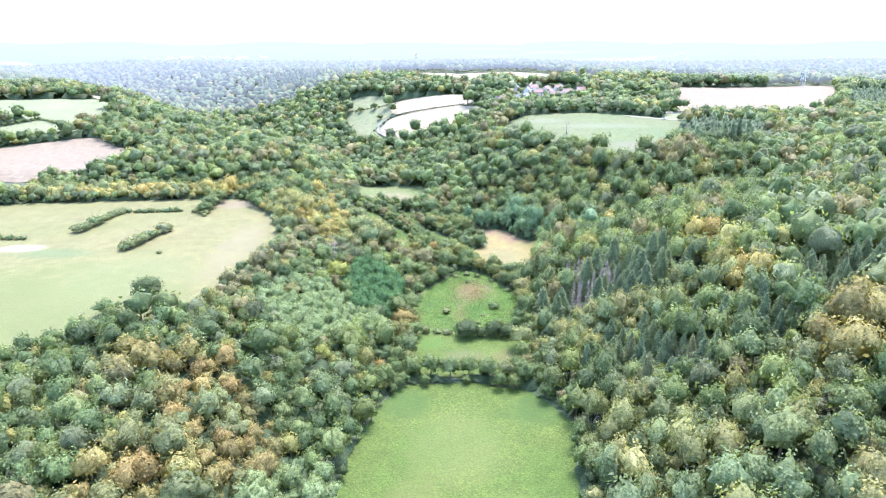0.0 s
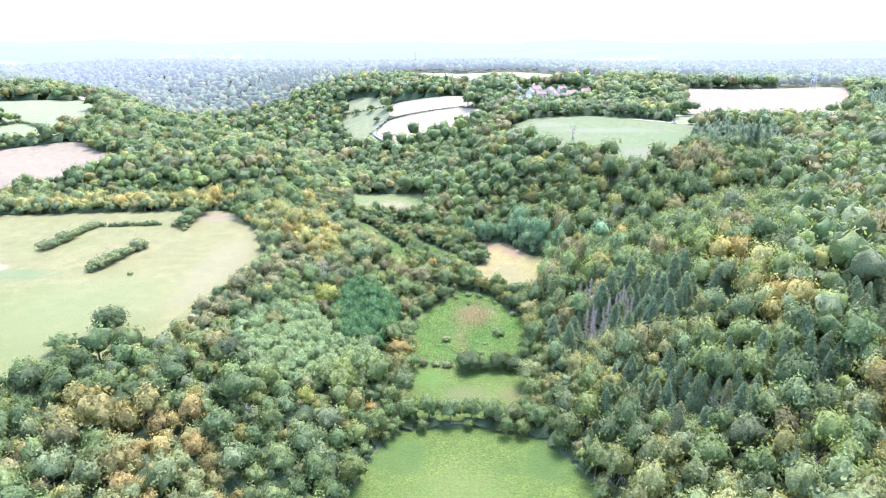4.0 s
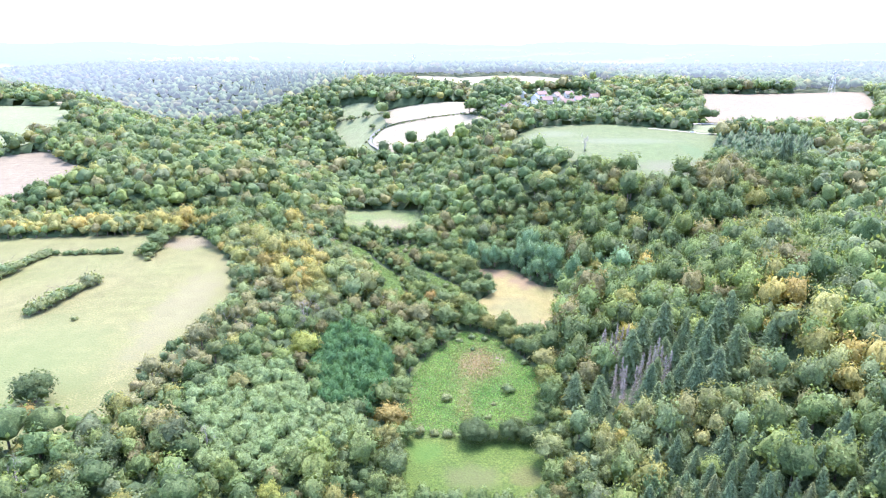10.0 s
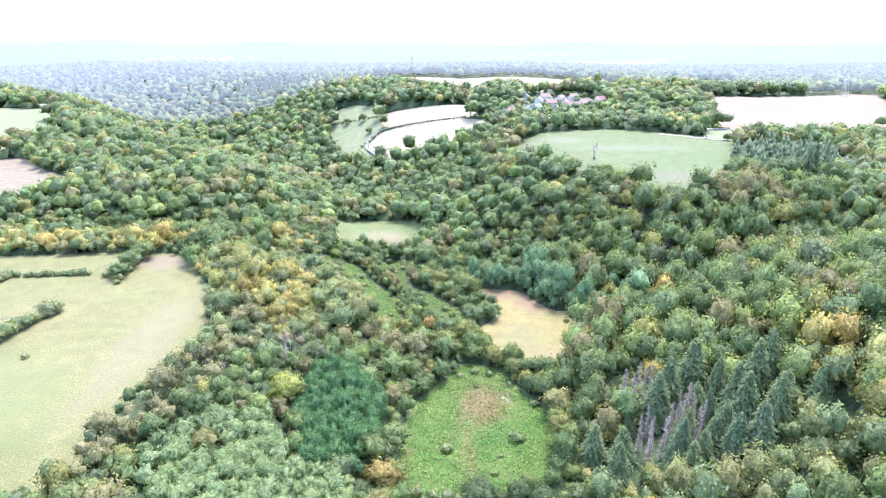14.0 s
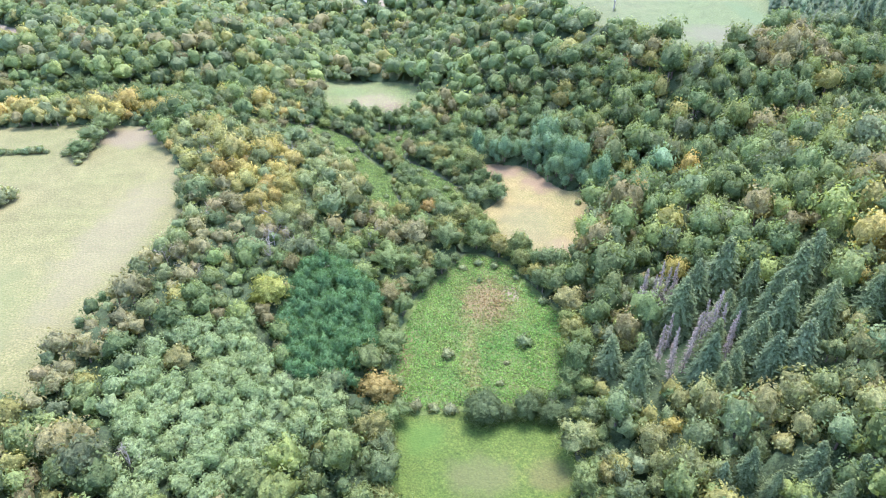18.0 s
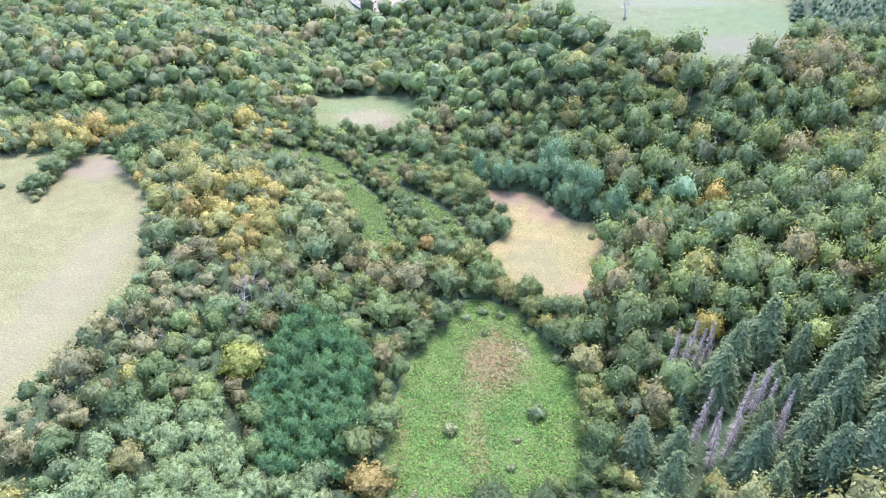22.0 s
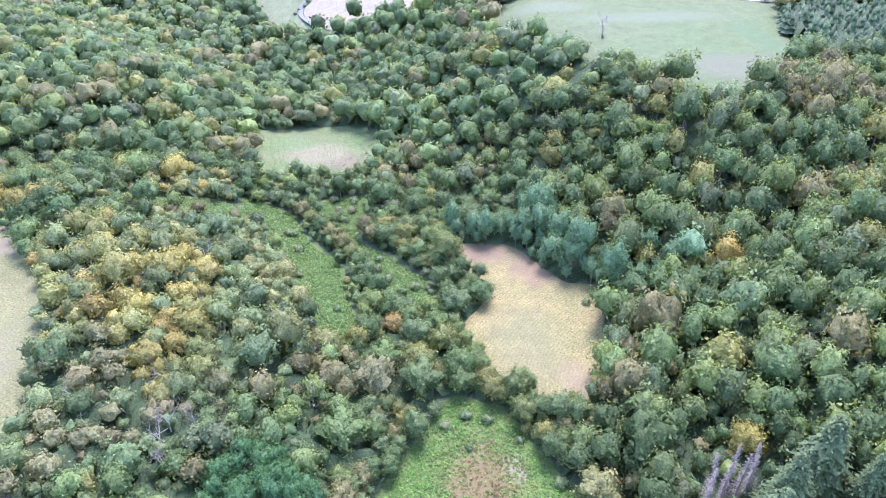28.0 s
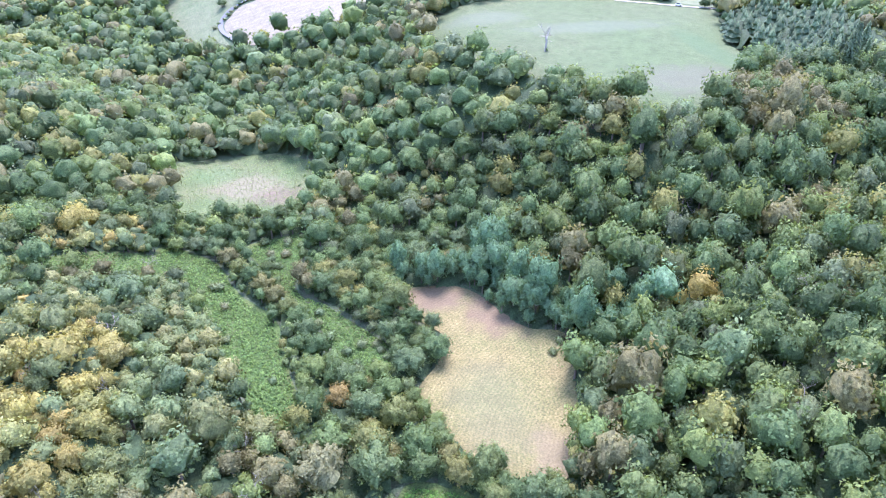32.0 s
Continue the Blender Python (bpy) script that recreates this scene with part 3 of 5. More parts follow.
def trunk_of(seed, low=2.6, tall=9.0, wide=4.6, limbs=5, r=0.28):
    rng = np.random.RandomState(seed)
    bits = [limb((0, 0, -1.0), (0, 0, low), r * 1.35, r * 0.9, 7), limb((0, 0, low), (0.2, 0.1, low + tall * 0.55), r * 0.9, r * 0.3, 6)]
    for i in range(limbs):
        a = i * 2.4 + rng.uniform(0, 1)
        z = low * 0.8 + i * 0.6
        bits.append(limb((0, 0, z), (math.cos(a) * wide * 0.6, math.sin(a) * wide * 0.6, z + tall * rng.uniform(0.25, 0.45)), r * 0.45, r * 0.12, 4))
    return join(bits)


def spruce_of(seed, tiers, arms, tall=21.0, wide=4.7, twigs=4, size=0.5):
    """A conifer: ragged skirts of drooping boughs, one over another, with needled sprays on them."""
    rng = np.random.RandomState(seed)
    bits, ways = [], []
    i = np.arange(arms)
    for k in range(tiers):
        u = (k + 0.3 * rng.uniform()) / tiers
        top, low = tall * (0.10 + 0.90 * min(1, u + 1.5 / tiers)), tall * (0.06 + 0.90 * u)
        a = (i + rng.uniform(-0.35, 0.35, arms)) * 2 * math.pi / arms + k * 0.9
        reach = (wide * (1 - u) ** 0.68 + 0.15) * rng.uniform(0.55, 1.15, arms)
        tip = np.stack([np.cos(a) * reach, np.sin(a) * reach, low + rng.uniform(-0.25, 0.25, arms) * reach * 0.4], 1)
        b_ = a + math.pi / arms
        notch = np.stack([np.cos(b_) * reach * 0.66, np.sin(b_) * reach * 0.66, low + 0.35 * (top - low) + 0 * a], 1)
        j = (i + 1) % arms
        bits.append((np.concatenate([[(0, 0, top)], tip, notch]), np.concatenate([np.stack([0 * i, 1 + i, 1 + arms + i], 1), np.stack([0 * i, 1 + arms + i, 1 + j], 1)])))
        out = np.concatenate([[(0, 0, 1.0)], np.stack([np.cos(a), np.sin(a), 0 * a + 0.62], 1), np.stack([np.cos(b_), np.sin(b_), 0 * a + 0.35], 1)])
        ways.append(out)
        if twigs:
            n = np.repeat(i, twigs)
            f = rng.uniform(0.30, 1.12, len(n))[:, None]
            apex = np.array((0, 0, top))
            p = apex * (1 - f) + tip[n] * f + rng.normal(0, 0.11, (len(n), 3)) * reach[n][:, None] + [0, 0, 0.15]
            o = np.stack([np.cos(a[n]), np.sin(a[n]), 0 * n + 0.75], 1)
            bits.append(blades(rng, p, o + rng.normal(0, 0.35, (len(n), 3)), size))
            ways.append(np.repeat(o + rng.normal(0, 0.5, (len(n), 3)), 4, 0))
    ways = np.concatenate(ways)
    return *join(bits), ways / np.linalg.norm(ways, axis=1, keepdims=True)


def cone_tree_of(seed, tall=16.0, wide=4.2, tiers=4, sides=8):
    """A conifer seen from afar: ragged skirts one over another."""
    rng = np.random.RandomState(seed)
    bits = []
    for k in range(tiers):
        top, low = tall * (1 - 0.78 * k / tiers), tall * (1 - 0.78 * (k + 1.35) / tiers)
        r = wide * ((k + 1) / tiers) ** 0.8
        a = np.arange(sides) * 2 * math.pi / sides + k
        reach = r * rng.uniform(0.7, 1.15, sides)
        ring = np.stack([np.cos(a) * reach, np.sin(a) * reach, low + rng.uniform(-0.7, 0.7, sides)], 1)
        i = np.arange(sides)
        bits.append((np.concatenate([[(0, 0, top)], ring]), np.stack([0 * i, 1 + i, 1 + (i + 1) % sides], 1)))
    return join(bits)


def bare_of(seed, tall=11.0, spread=3.5, depth=4, r=0.22, upright=0.6):
    """A leafless tree with forking branches."""
    rng = np.random.RandomState(seed)
    bits = []

    def grow(a, way, length, radius, level):
        b = a + way * length
        bits.append(limb(a, b, radius, radius * 0.6, 5 if level > 2 else 3))
        if level == 0:
            return
        for _ in range(3 if level > 1 else 4):
            new_way = way * upright + rng.normal(0, 0.55, 3) + [0, 0, 0.15]
            grow(a + way * length * rng.uniform(0.55, 1.0), new_way / np.linalg.norm(new_way), length * rng.uniform(0.5, 0.78), radius * 0.5, level - 1)
    grow(np.array((0, 0, -0.5)), np.array((0.03, 0.02, 1.0)), tall * 0.42, r, depth)
    return join(bits)


def dead_spruce_of(seed, tall=16.0, wide=2.0):
    rng = np.random.RandomState(seed)
    bits = [limb((0, 0, -1), (0.25, 0.1, tall), 0.26, 0.03, 6)]
    for k in range(170):
        u = rng.uniform(0.12, 0.98)
        z, a = tall * u, rng.uniform(0, 6.283)
        r = wide * (1 - u) ** 0.6 * rng.uniform(0.6, 1.1) + 0.15
        tip = np.array((math.cos(a) * r, math.sin(a) * r, z - r * rng.uniform(0.1, 0.6)))
        bits.append(limb((0, 0, z), tip, 0.07, 0.02, 3))
        for _ in range(2):
            m = np.array((0, 0, z)) * 0.4 + tip * 0.6
            bits.append(limb(m, m + rng.normal(0, 0.28, 3) - [0, 0, 0.25], 0.04, 0.012, 3))
    return join(bits)


# ---- where the woods stand ----
def scatter(x0, x1, y0, y1, gap, seed, jitter=0.42):
    rng = np.random.RandomState(seed)
    X, Y = np.meshgrid(np.arange(x0, x1, gap), np.arange(y0, y1, gap * 0.87))
    X = X + (np.arange(X.shape[0]) % 2)[:, None] * gap * 0.5
    X, Y = X.ravel(), Y.ravel()
    return X + rng.uniform(-jitter, jitter, X.shape) * gap, Y + rng.uniform(-jitter, jitter, Y.shape) * gap


def edge_gap(x, y, ring):
    return way_distance(x, y, ring + ring[:1])[0]


ROAD = [(-52, 735), (-66, 762), (-82, 789), (-76, 812), (-58, 817), (18, 790), (52, 800)]
HIGHWAY = [(232, 696), (330, 697), (520, 700)]


def wooded(x, y, margin=2.5):
    free = np.ones(x.shape, bool)
    for ring in RINGS + [BANK, CREST, SCRUB, VILLAGE_RING]:
        xs, ys = [p[0] for p in ring], [p[1] for p in ring]
        box = (x > min(xs) - 9) & (x < max(xs) + 9) & (y > min(ys) - 9) & (y < max(ys) + 9)
        at = np.nonzero(box & free)[0]
        free[at] = ~inside(x[at], y[at], ring) & (edge_gap(x[at], y[at], ring) > margin)
    for line in (ROAD, HIGHWAY):
        free &= way_distance(x, y, line)[0] > 6
    return free


def kind_of(x, y):
    kinds = np.full(x.shape, "mixed", dtype="<U8")
    for kind, ring in STANDS:
        at = inside(x, y, ring)
        if kind == "mingled":
            at &= np.sin(x * 1.7 + y * 2.3) > -0.6
            kind = "spruce"
        kinds[at] = kind
    return kinds


def tints(kinds, rng, x, y):
    """One colour a tree, from its kind's colours, with the rare tints in loose groups."""
    out = np.zeros((len(kinds), 3))
    for kind, colours in KINDS.items():
        at = np.nonzero(kinds == kind)[0]
        c = np.array(colours)
        pick = rng.uniform(0, 1, len(at)) ** 1.25
        pick = np.clip(pick + 0.22 * np.sin(x[at] / 23 + y[at] / 31) * np.sin(x[at] / 37 - y[at] / 19), 0, 0.999)
        out[at] = c[(pick * len(c)).astype(int)]
    return out * rng.uniform(0.74, 1.24, (len(kinds), 1))


def plant(name, label, shapes, trunks, x, y, scale, tint, rng, wood=BARK, sink=0.0):
    """Joins many trees into one woodland. shapes, trunks: meshes to choose from."""
    V, F, T, M, N, at = [], [], [], [], [], 0
    z = height(x, y) - sink
    turn, pick = rng.uniform(0, 6.283, len(x)), rng.randint(0, len(shapes), len(x))
    for k, (v, f, *out) in enumerate(shapes):
        own = np.nonzero(pick == k)[0]
        if not len(own):
            continue
        for (pv, pf), mat in ((v_f, m) for v_f, m in (((v, f), 1), (trunks[k % len(trunks)] if trunks else None, 0)) if v_f is not None):
            c, s = np.cos(turn[own])[:, None], np.sin(turn[own])[:, None]
            sx = scale[own]
            X = (pv[None, :, 0] * c - pv[None, :, 1] * s) * sx[:, :1] + x[own][:, None]
            Y = (pv[None, :, 0] * s + pv[None, :, 1] * c) * sx[:, :1] + y[own][:, None]
            Z = pv[None, :, 2] * sx[:, 1:] + z[own][:, None]
            V.append(np.stack([X, Y, Z], -1).reshape(-1, 3))
            F.append((pf[None] + (at + np.arange(len(own)) * len(pv))[:, None, None]).reshape(-1, 3))
            q = out[0] if out and mat else np.zeros((len(pv), 3))
            N.append(np.stack([q[None, :, 0] * c - q[None, :, 1] * s, q[None, :, 0] * s + q[None, :, 1] * c, np.repeat(q[None, :, 2], len(own), 0)], -1).reshape(-1, 3))
            T.append(np.repeat(tint[own], len(pv), 0))
            M.append(np.full(len(own) * len(pf), mat))
            at += len(own) * len(pv)
    if not V:
        return None
    ob = new(name, mesh_of(name, np.concatenate(V), np.concatenate(F), [wood, LEAF_STUFF], np.concatenate(M), np.concatenate(T), normals=np.concatenate(N) if len(shapes[0]) > 2 else None))
    return tagged(ob, label, "woodland", kind="stuff")


# Trees and bushes that stand out: kind, x, y, radius, height.
MARKED = []
MARKED += [("mixed", -13.0, 235.0, 4.6, 12.0), ("mixed", -5.0, 237.5, 4.8, 13.0), ("edge", 3.0, 236.5, 5.0, 12.5), ("mixed", 11.0, 238.0, 4.6, 12.0), ("mixed", 18.5, 236.0, 4.8, 12.5), ("orange", 26.0, 236.0, 4.4, 11.0), ("mixed", 34.0, 231.0, 5.2, 13.0), ("ball", 11.4, 275.5, 6.4, 10.0)]
MARKED += [("ball", 23.9, 275.8, 4.6, 9.5), ("ball", 18.0, 275.0, 3.0, 6.5), ("rust", -18.7, 279.0, 6.4, 13.0), ("lime", -54.3, 307.0, 6.6, 15.5), ("olive", 44.0, 324.0, 6.4, 13.0), ("ball", -129.0, 257.0, 7.2, 13.5), ("rust", -126.0, 247.0, 3.6, 7.0), ("mixed", -138.0, 240.0, 5.5, 9.0)]
MARKED += [("mixed", 25.5, 410.0, 5.6, 11.0), ("mixed", 15.5, 404.0, 6.0, 13.0), ("edge", -11.4, 366.0, 7.5, 16.0), ("mixed", 2.0, 365.0, 7.0, 16.0), ("rust", -6.0, 393.0, 4.6, 11.0), ("gold", 60.0, 262.0, 3.6, 9.0), ("olive", 36.0, 262.0, 6.2, 13.0), ("lime", -48.0, 226.0, 4.0, 11.0)]
MARKED += [("rust", -26.0, 232.0, 3.6, 9.0), ("gold", 47.0, 292.0, 2.6, 8.0), ("gold", 80.0, 327.0, 5.0, 16.0), ("mixed", -17.0, 300.0, 6.0, 12.0), ("orange", -70.0, 272.0, 4.5, 10.0), ("mixed", -20.0, 345.0, 7.5, 14.0), ("mixed", -154.0, 398.0, 5.4, 9.5), ("mixed", -155.0, 412.0, 6.2, 11.0)]
MARKED += [("mixed", -154.0, 424.0, 6.8, 12.0), ("mixed", 12.0, 447.0, 5.0, 12.0), ("mixed", 29.5, 784.0, 7.0, 20.0), ("ball", 235.0, 639.0, 3.6, 8.0), ("ball", 242.0, 637.0, 4.2, 7.5), ("ball", 30.6, 274.0, 4.4, 8.0), ("mixed", 225.0, 1062.0, 6.0, 22.0), ("mixed", -109.0, 856.0, 4.5, 10.0)]
MARKED += [("mixed", -90.0, 851.0, 5.0, 12.0), ("mixed", -80.0, 818.0, 4.2, 9.0), ("spruce", 194.0, 924.0, 4.6, 17.0), ("mixed", 350.0, 942.0, 6.5, 15.0), ("mixed", 332.0, 938.0, 4.0, 10.0), ("mixed", 372.0, 948.0, 3.2, 7.0), ("mixed", -456.0, 722.0, 6.0, 11.0), ("pale", 128.0, 747.0, 8.0, 15.0)]
MARKED += [("mixed", 150.0, 812.0, 5.0, 9.0), ("mixed", 112.0, 826.0, 4.5, 8.0), ("mixed", 84.0, 792.0, 4.5, 9.0), ("mixed", 168.0, 826.0, 5.0, 10.0), ("mixed", 128.0, 808.0, 5.0, 8.0)]
MARKED += [("spruce", 89.3, 314.3, 7.4, 24.0), ("spruce", 79.1, 308.9, 6.6, 23.0), ("spruce", 73.2, 302.8, 7.4, 22.0), ("spruce", 104.4, 300.6, 6.6, 23.0), ("spruce", 94.9, 293.3, 6.1, 22.0), ("spruce", 95.1, 286.9, 6.6, 22.0), ("spruce", 92.6, 271.3, 6.3, 22.0), ("spruce", 86.5, 272.0, 6.1, 20.0), ("spruce", 72.9, 277.5, 5.8, 20.0), ("spruce", 53.9, 276.2, 5.3, 18.0), ("spruce", 49.1, 287.9, 6.1, 18.0), ("spruce", 57.1, 283.7, 5.8, 17.0), ("spruce", 102.8, 282.6, 6.1, 21.0), ("spruce", 110.4, 305.3, 6.3, 22.0)]
SNAGS = [(67.2, 317.7), (71.5, 318.1), (73.1, 316.4), (77.1, 317.9), (75.7, 317.0), (63.1, 311.6), (64.3, 290.1), (68.0, 294.7), (67.1, 288.0), (72.8, 288.9), (65.3, 282.0), (78.6, 296.2), (81.6, 294.7), (81.6, 291.1), (82.3, 286.9), (79.2, 281.2), (69.2, 283.5), (77.0, 290.6), (79.2, 292.0), (69.5, 316), (65.2, 314.5)]
MARKED += [("mixed", x, y, r, h) for x, y, r, h in ((-65, 481, 3.6, 8.0), (-58, 483, 3.8, 9.0), (-51, 483, 4.2, 10.0), (-45, 474, 4.4, 11.0), (-40.5, 467, 4.0, 10.5), (-36, 461, 4.2, 11.0), (-31, 454, 4.6, 11.5), (-26.5, 448, 4.2, 11.0), (-22, 441, 4.0, 10.0), (-18.5, 434, 4.6, 11.0), (-15.5, 426, 4.6, 11.5), (-12, 417, 4.8, 12.0), (-14, 405, 5.0, 12.0), (9, 449, 5.0, 12.0), (15, 444, 5.2, 13.0), (8, 394, 4.8, 11.0), (1, 373, 6.0, 15.0), (-9, 375, 6.2, 14.0))]
BUSHES = [(26.4, 307.4, 3.2), (1.5, 301.2, 2.5), (17.6, 288.6, 1.6), (13.9, 343.5, 1.4), (36, 330, 2.2), (-8, 278, 2.6), (-3, 278.5, 2.2), (2, 278, 2.4), (31, 276.5, 3.0), (62.5, 404, 1.9), (8, 352, 2.0), (14, 355, 2.2), (20, 353, 1.9), (-150, 318, 1.5), (20, 298, 1.2), (28, 345, 1.6), (-30, 514, 4.0), (-38, 516, 3.2), (66, 408, 2.0)]
marked_x, marked_y = np.array([m[1] for m in MARKED] + [p[0] for p in SNAGS]), np.array([m[2] for m in MARKED] + [p[1] for p in SNAGS])
marked_r = np.array([m[3] for m in MARKED] + [2.0] * len(SNAGS))


def unmarked(x, y, r):
    return np.array([np.min(np.hypot(marked_x - a, marked_y - b) - marked_r * 0.8 - c * 0.6) > 0 for a, b, c in zip(x, y, r)])


rng = np.random.RandomState(11)
# Large trees first, then smaller ones in the gaps.
bx, by = scatter(-330, 420, 92, 520, 9.2, 1)
young = lambda x, y: inside(x, y, STANDS[0][1]) | inside(x, y, STANDS[1][1])
ok = wooded(bx, by, 1.6) & (np.abs(bx - 8) < 0.72 * by + 30) & ~young(bx, by)
bx, by = bx[ok], by[ok]
br = rng.uniform(0.95, 1.46, len(bx)) * np.where(bx > 45, 1.02, 0.84) * np.where(rng.uniform(0, 1, len(bx)) < 0.12, 1.3, 1.0)
ok = unmarked(bx, by, br * 4.6)
bx, by, br = bx[ok], by[ok], br[ok]
sx_, sy_ = scatter(-330, 420, 92, 520, 4.8, 2)
ok = wooded(sx_, sy_, 0.8) & (np.abs(sx_ - 8) < 0.72 * sy_ + 30)
sx_, sy_ = sx_[ok], sy_[ok]
close = np.array([np.min(np.hypot(bx - a, by - b) / (4.6 * br)) for a, b in zip(sx_, sy_)])
ok = (close > 0.58) & unmarked(sx_, sy_, np.full(len(sx_), 2.6)) & (kind_of(sx_, sy_) != "spruce")
sx_, sy_ = sx_[ok], sy_[ok]
sr = rng.uniform(0.48, 0.86, len(sx_)) * np.where(young(sx_, sy_), 0.95, 1.0)
# Close young growth on the slope beside the bank.
yx, yy = scatter(-130, 0, 370, 495, 4.0, 9)
ok = inside(yx, yy, YOUNG) & wooded(yx, yy, 0.5)
yx, yy = yx[ok], yy[ok]
yr = rng.uniform(0.34, 0.56, len(yx))
# Two dense plantings of small trees.
dx, dy = scatter(-85, -15, 225, 345, 4.1, 10)
ok = young(dx, dy) & wooded(dx, dy, 0.8) & unmarked(dx, dy, np.full(len(dx), 1.5))
dx, dy = dx[ok], dy[ok]
dr = rng.uniform(0.62, 0.84, len(dx)) * np.where(inside(dx, dy, STANDS[0][1]), 1.08, 1.0)
keep = ~young(sx_, sy_)
sx_, sy_, sr = sx_[keep], sy_[keep], sr[keep]
# Close-set conifers.
conifer = np.isin(kind_of(bx, by), ("spruce", "fir"))
bx, by, br = bx[~conifer], by[~conifer], br[~conifer]
cx_, cy_ = scatter(40, 300, 180, 520, 6.0, 12)
ok = np.isin(kind_of(cx_, cy_), ("spruce", "fir")) & wooded(cx_, cy_, 1.6)
ok[ok] = unmarked(cx_[ok], cy_[ok], np.full(ok.sum(), 2.2)) & ((cy_[ok] < 252) | (rng.uniform(0, 1, ok.sum()) < 0.6))
cx_, cy_ = cx_[ok], cy_[ok]
cr = rng.uniform(0.66, 1.02, len(cx_)) * np.where(cy_ < 252, 1.0, 1.22)
bx, by, br = np.concatenate([bx, cx_]), np.concatenate([by, cy_]), np.concatenate([br, cr])
tx, ty, tr = np.concatenate([bx, sx_, yx, dx]), np.concatenate([by, sy_, yy, dy]), np.concatenate([br, sr, yr, dr])
tk = kind_of(tx, ty)
tr = np.where((tk == "edge"), tr * 0.84, tr)
tr = np.where(inside(tx, ty, YOUNG), tr * 0.88, tr)

# The trees that the flight passes nearest stand singly; the rest is joined.
near = way_distance(tx, ty, [(8, 200), (18, 450)])[0]
order = np.argsort(near)
single = np.zeros(len(tx), bool)
LIMIT = {"mixed": 290, "spruce": 150, "pale": 170, "dark": 120, "teal": 60, "yellow": 30, "orange": 20, "edge": 10, "olive": 20}
for kind, most in LIMIT.items():
    own = [i for i in order if tk[i] == kind][:most]
    single[own] = True


def stature(kinds, x, y):
    """How much taller than wide trees of a kind grow; tallest on the slope east of the valley."""
    tall = np.where(kinds == "dark", 1.4, np.where(kinds == "teal", 1.45, 1.0))
    return tall * np.where((x > 48) & (y < 470) & (kinds != "teal"), 1.22, 1.0)


def thing(name, label, category, group=""):
    return tagged(new(name), label, category, group)


def tree_kind(name, label, category, group, trunks, crowns, leaf, wood=BARK, crown_name="crown"):
    made = []
    for t, c in zip(trunks, crowns):
        root = thing(name, label, category, group)
        a = new("trunk", mesh_of("trunk", *t, [wood]))
        a.parent = root
        b = new(crown_name, mesh_of(crown_name, c[0], c[1], [leaf], normals=c[2] if len(c) > 2 else None))
        b.parent = root
        made.append(root)
    return made


def copy_sized(model, m):
    """A copy at the pose m, at m's own size whatever the model's size is."""
    return copy_thing(model, m @ Matrix.Diagonal((1 / model.scale[0], 1 / model.scale[1], 1 / model.scale[2], 1)))


def stand(models, x, y, r, h, rng):
    """Puts one copy of a model at a place; the models themselves go to the first places."""
    for i in range(len(x)):
        m = Matrix.LocRotScale((x[i], y[i], ground_at(x[i], y[i]) - 0.2), Euler((0, 0, rng.uniform(0, 6.283))), (r[i], r[i], h[i]))
        if i < len(models):
            models[i].matrix_basis = m
        else:
            copy_sized(models[i % len(models)], m)


CROWNS = [crown_of(20 + i, 24 + 6 * (i % 3), 980, 0.32, core=BALL3, swell=0.85) for i in range(7)]
TRUNKS = [trunk_of(20 + i) for i in range(7)]
PUFFS = [crown_of(40 + i, 18 + 5 * (i % 2), 700, 0.33, 4.2, 11.0, 1.2, core=BALL3, swell=0.7) for i in range(4)]
BALLS = [crown_of(50 + i, 46, 1500, 0.26, 5.0, 12.0, 0.0, core=BALL3, swell=0.4) for i in range(2)]
SPRUCES = [spruce_of(60 + i, 18, 13, wide=5.0, twigs=7, size=0.34) for i in range(4)]
SPRUCE_TRUNKS = [join([limb((0, 0, -1), (0, 0, 20.6), 0.3, 0.04, 6)])] * 4
LABELS = {
    "mixed": ("broadleaf_tree", "green broadleaf woodland tree with a lumpy crown", "tree", CROWNS, TRUNKS),
    "pale": ("pale_tree", "pale grey-green young broadleaf tree in a dense stand", "tree", PUFFS, TRUNKS),
    "dark": ("dark_green_tree", "deep green broadleaf tree in a dense clump", "tree", CROWNS, TRUNKS),
    "teal": ("blue_green_tree", "blue-green tree at the edge of the hay field", "tree", PUFFS, TRUNKS),
    "yellow": ("yellowing_tree", "broadleaf tree with yellowing autumn leaves", "tree", CROWNS, TRUNKS),
    "orange": ("rusty_tree", "broadleaf tree turning rusty orange", "tree", CROWNS, TRUNKS),
    "edge": ("small_tree", "small brownish tree at the woodland edge", "tree", CROWNS, TRUNKS),
    "olive": ("olive_green_tree", "olive-green broadleaf tree beginning to turn yellow", "tree", CROWNS, TRUNKS),
    "ball": ("round_tree", "dark green tree with a dense rounded crown to the ground", "tree", BALLS, TRUNKS),
    "lime": ("yellow_green_tree", "bright yellow-green broadleaf tree standing out of the wood", "tree", CROWNS[:2], TRUNKS),
    "gold": ("golden_tree", "broadleaf tree in golden-yellow autumn leaf", "tree", CROWNS[1:3], TRUNKS),
    "rust": ("orange_brown_tree", "broadleaf tree turned orange-brown in autumn", "tree", CROWNS[2:4], TRUNKS),
    "spruce": ("spruce_tree", "tall dark green spruce with drooping boughs", "conifer", SPRUCES, SPRUCE_TRUNKS),
}
spare = {}
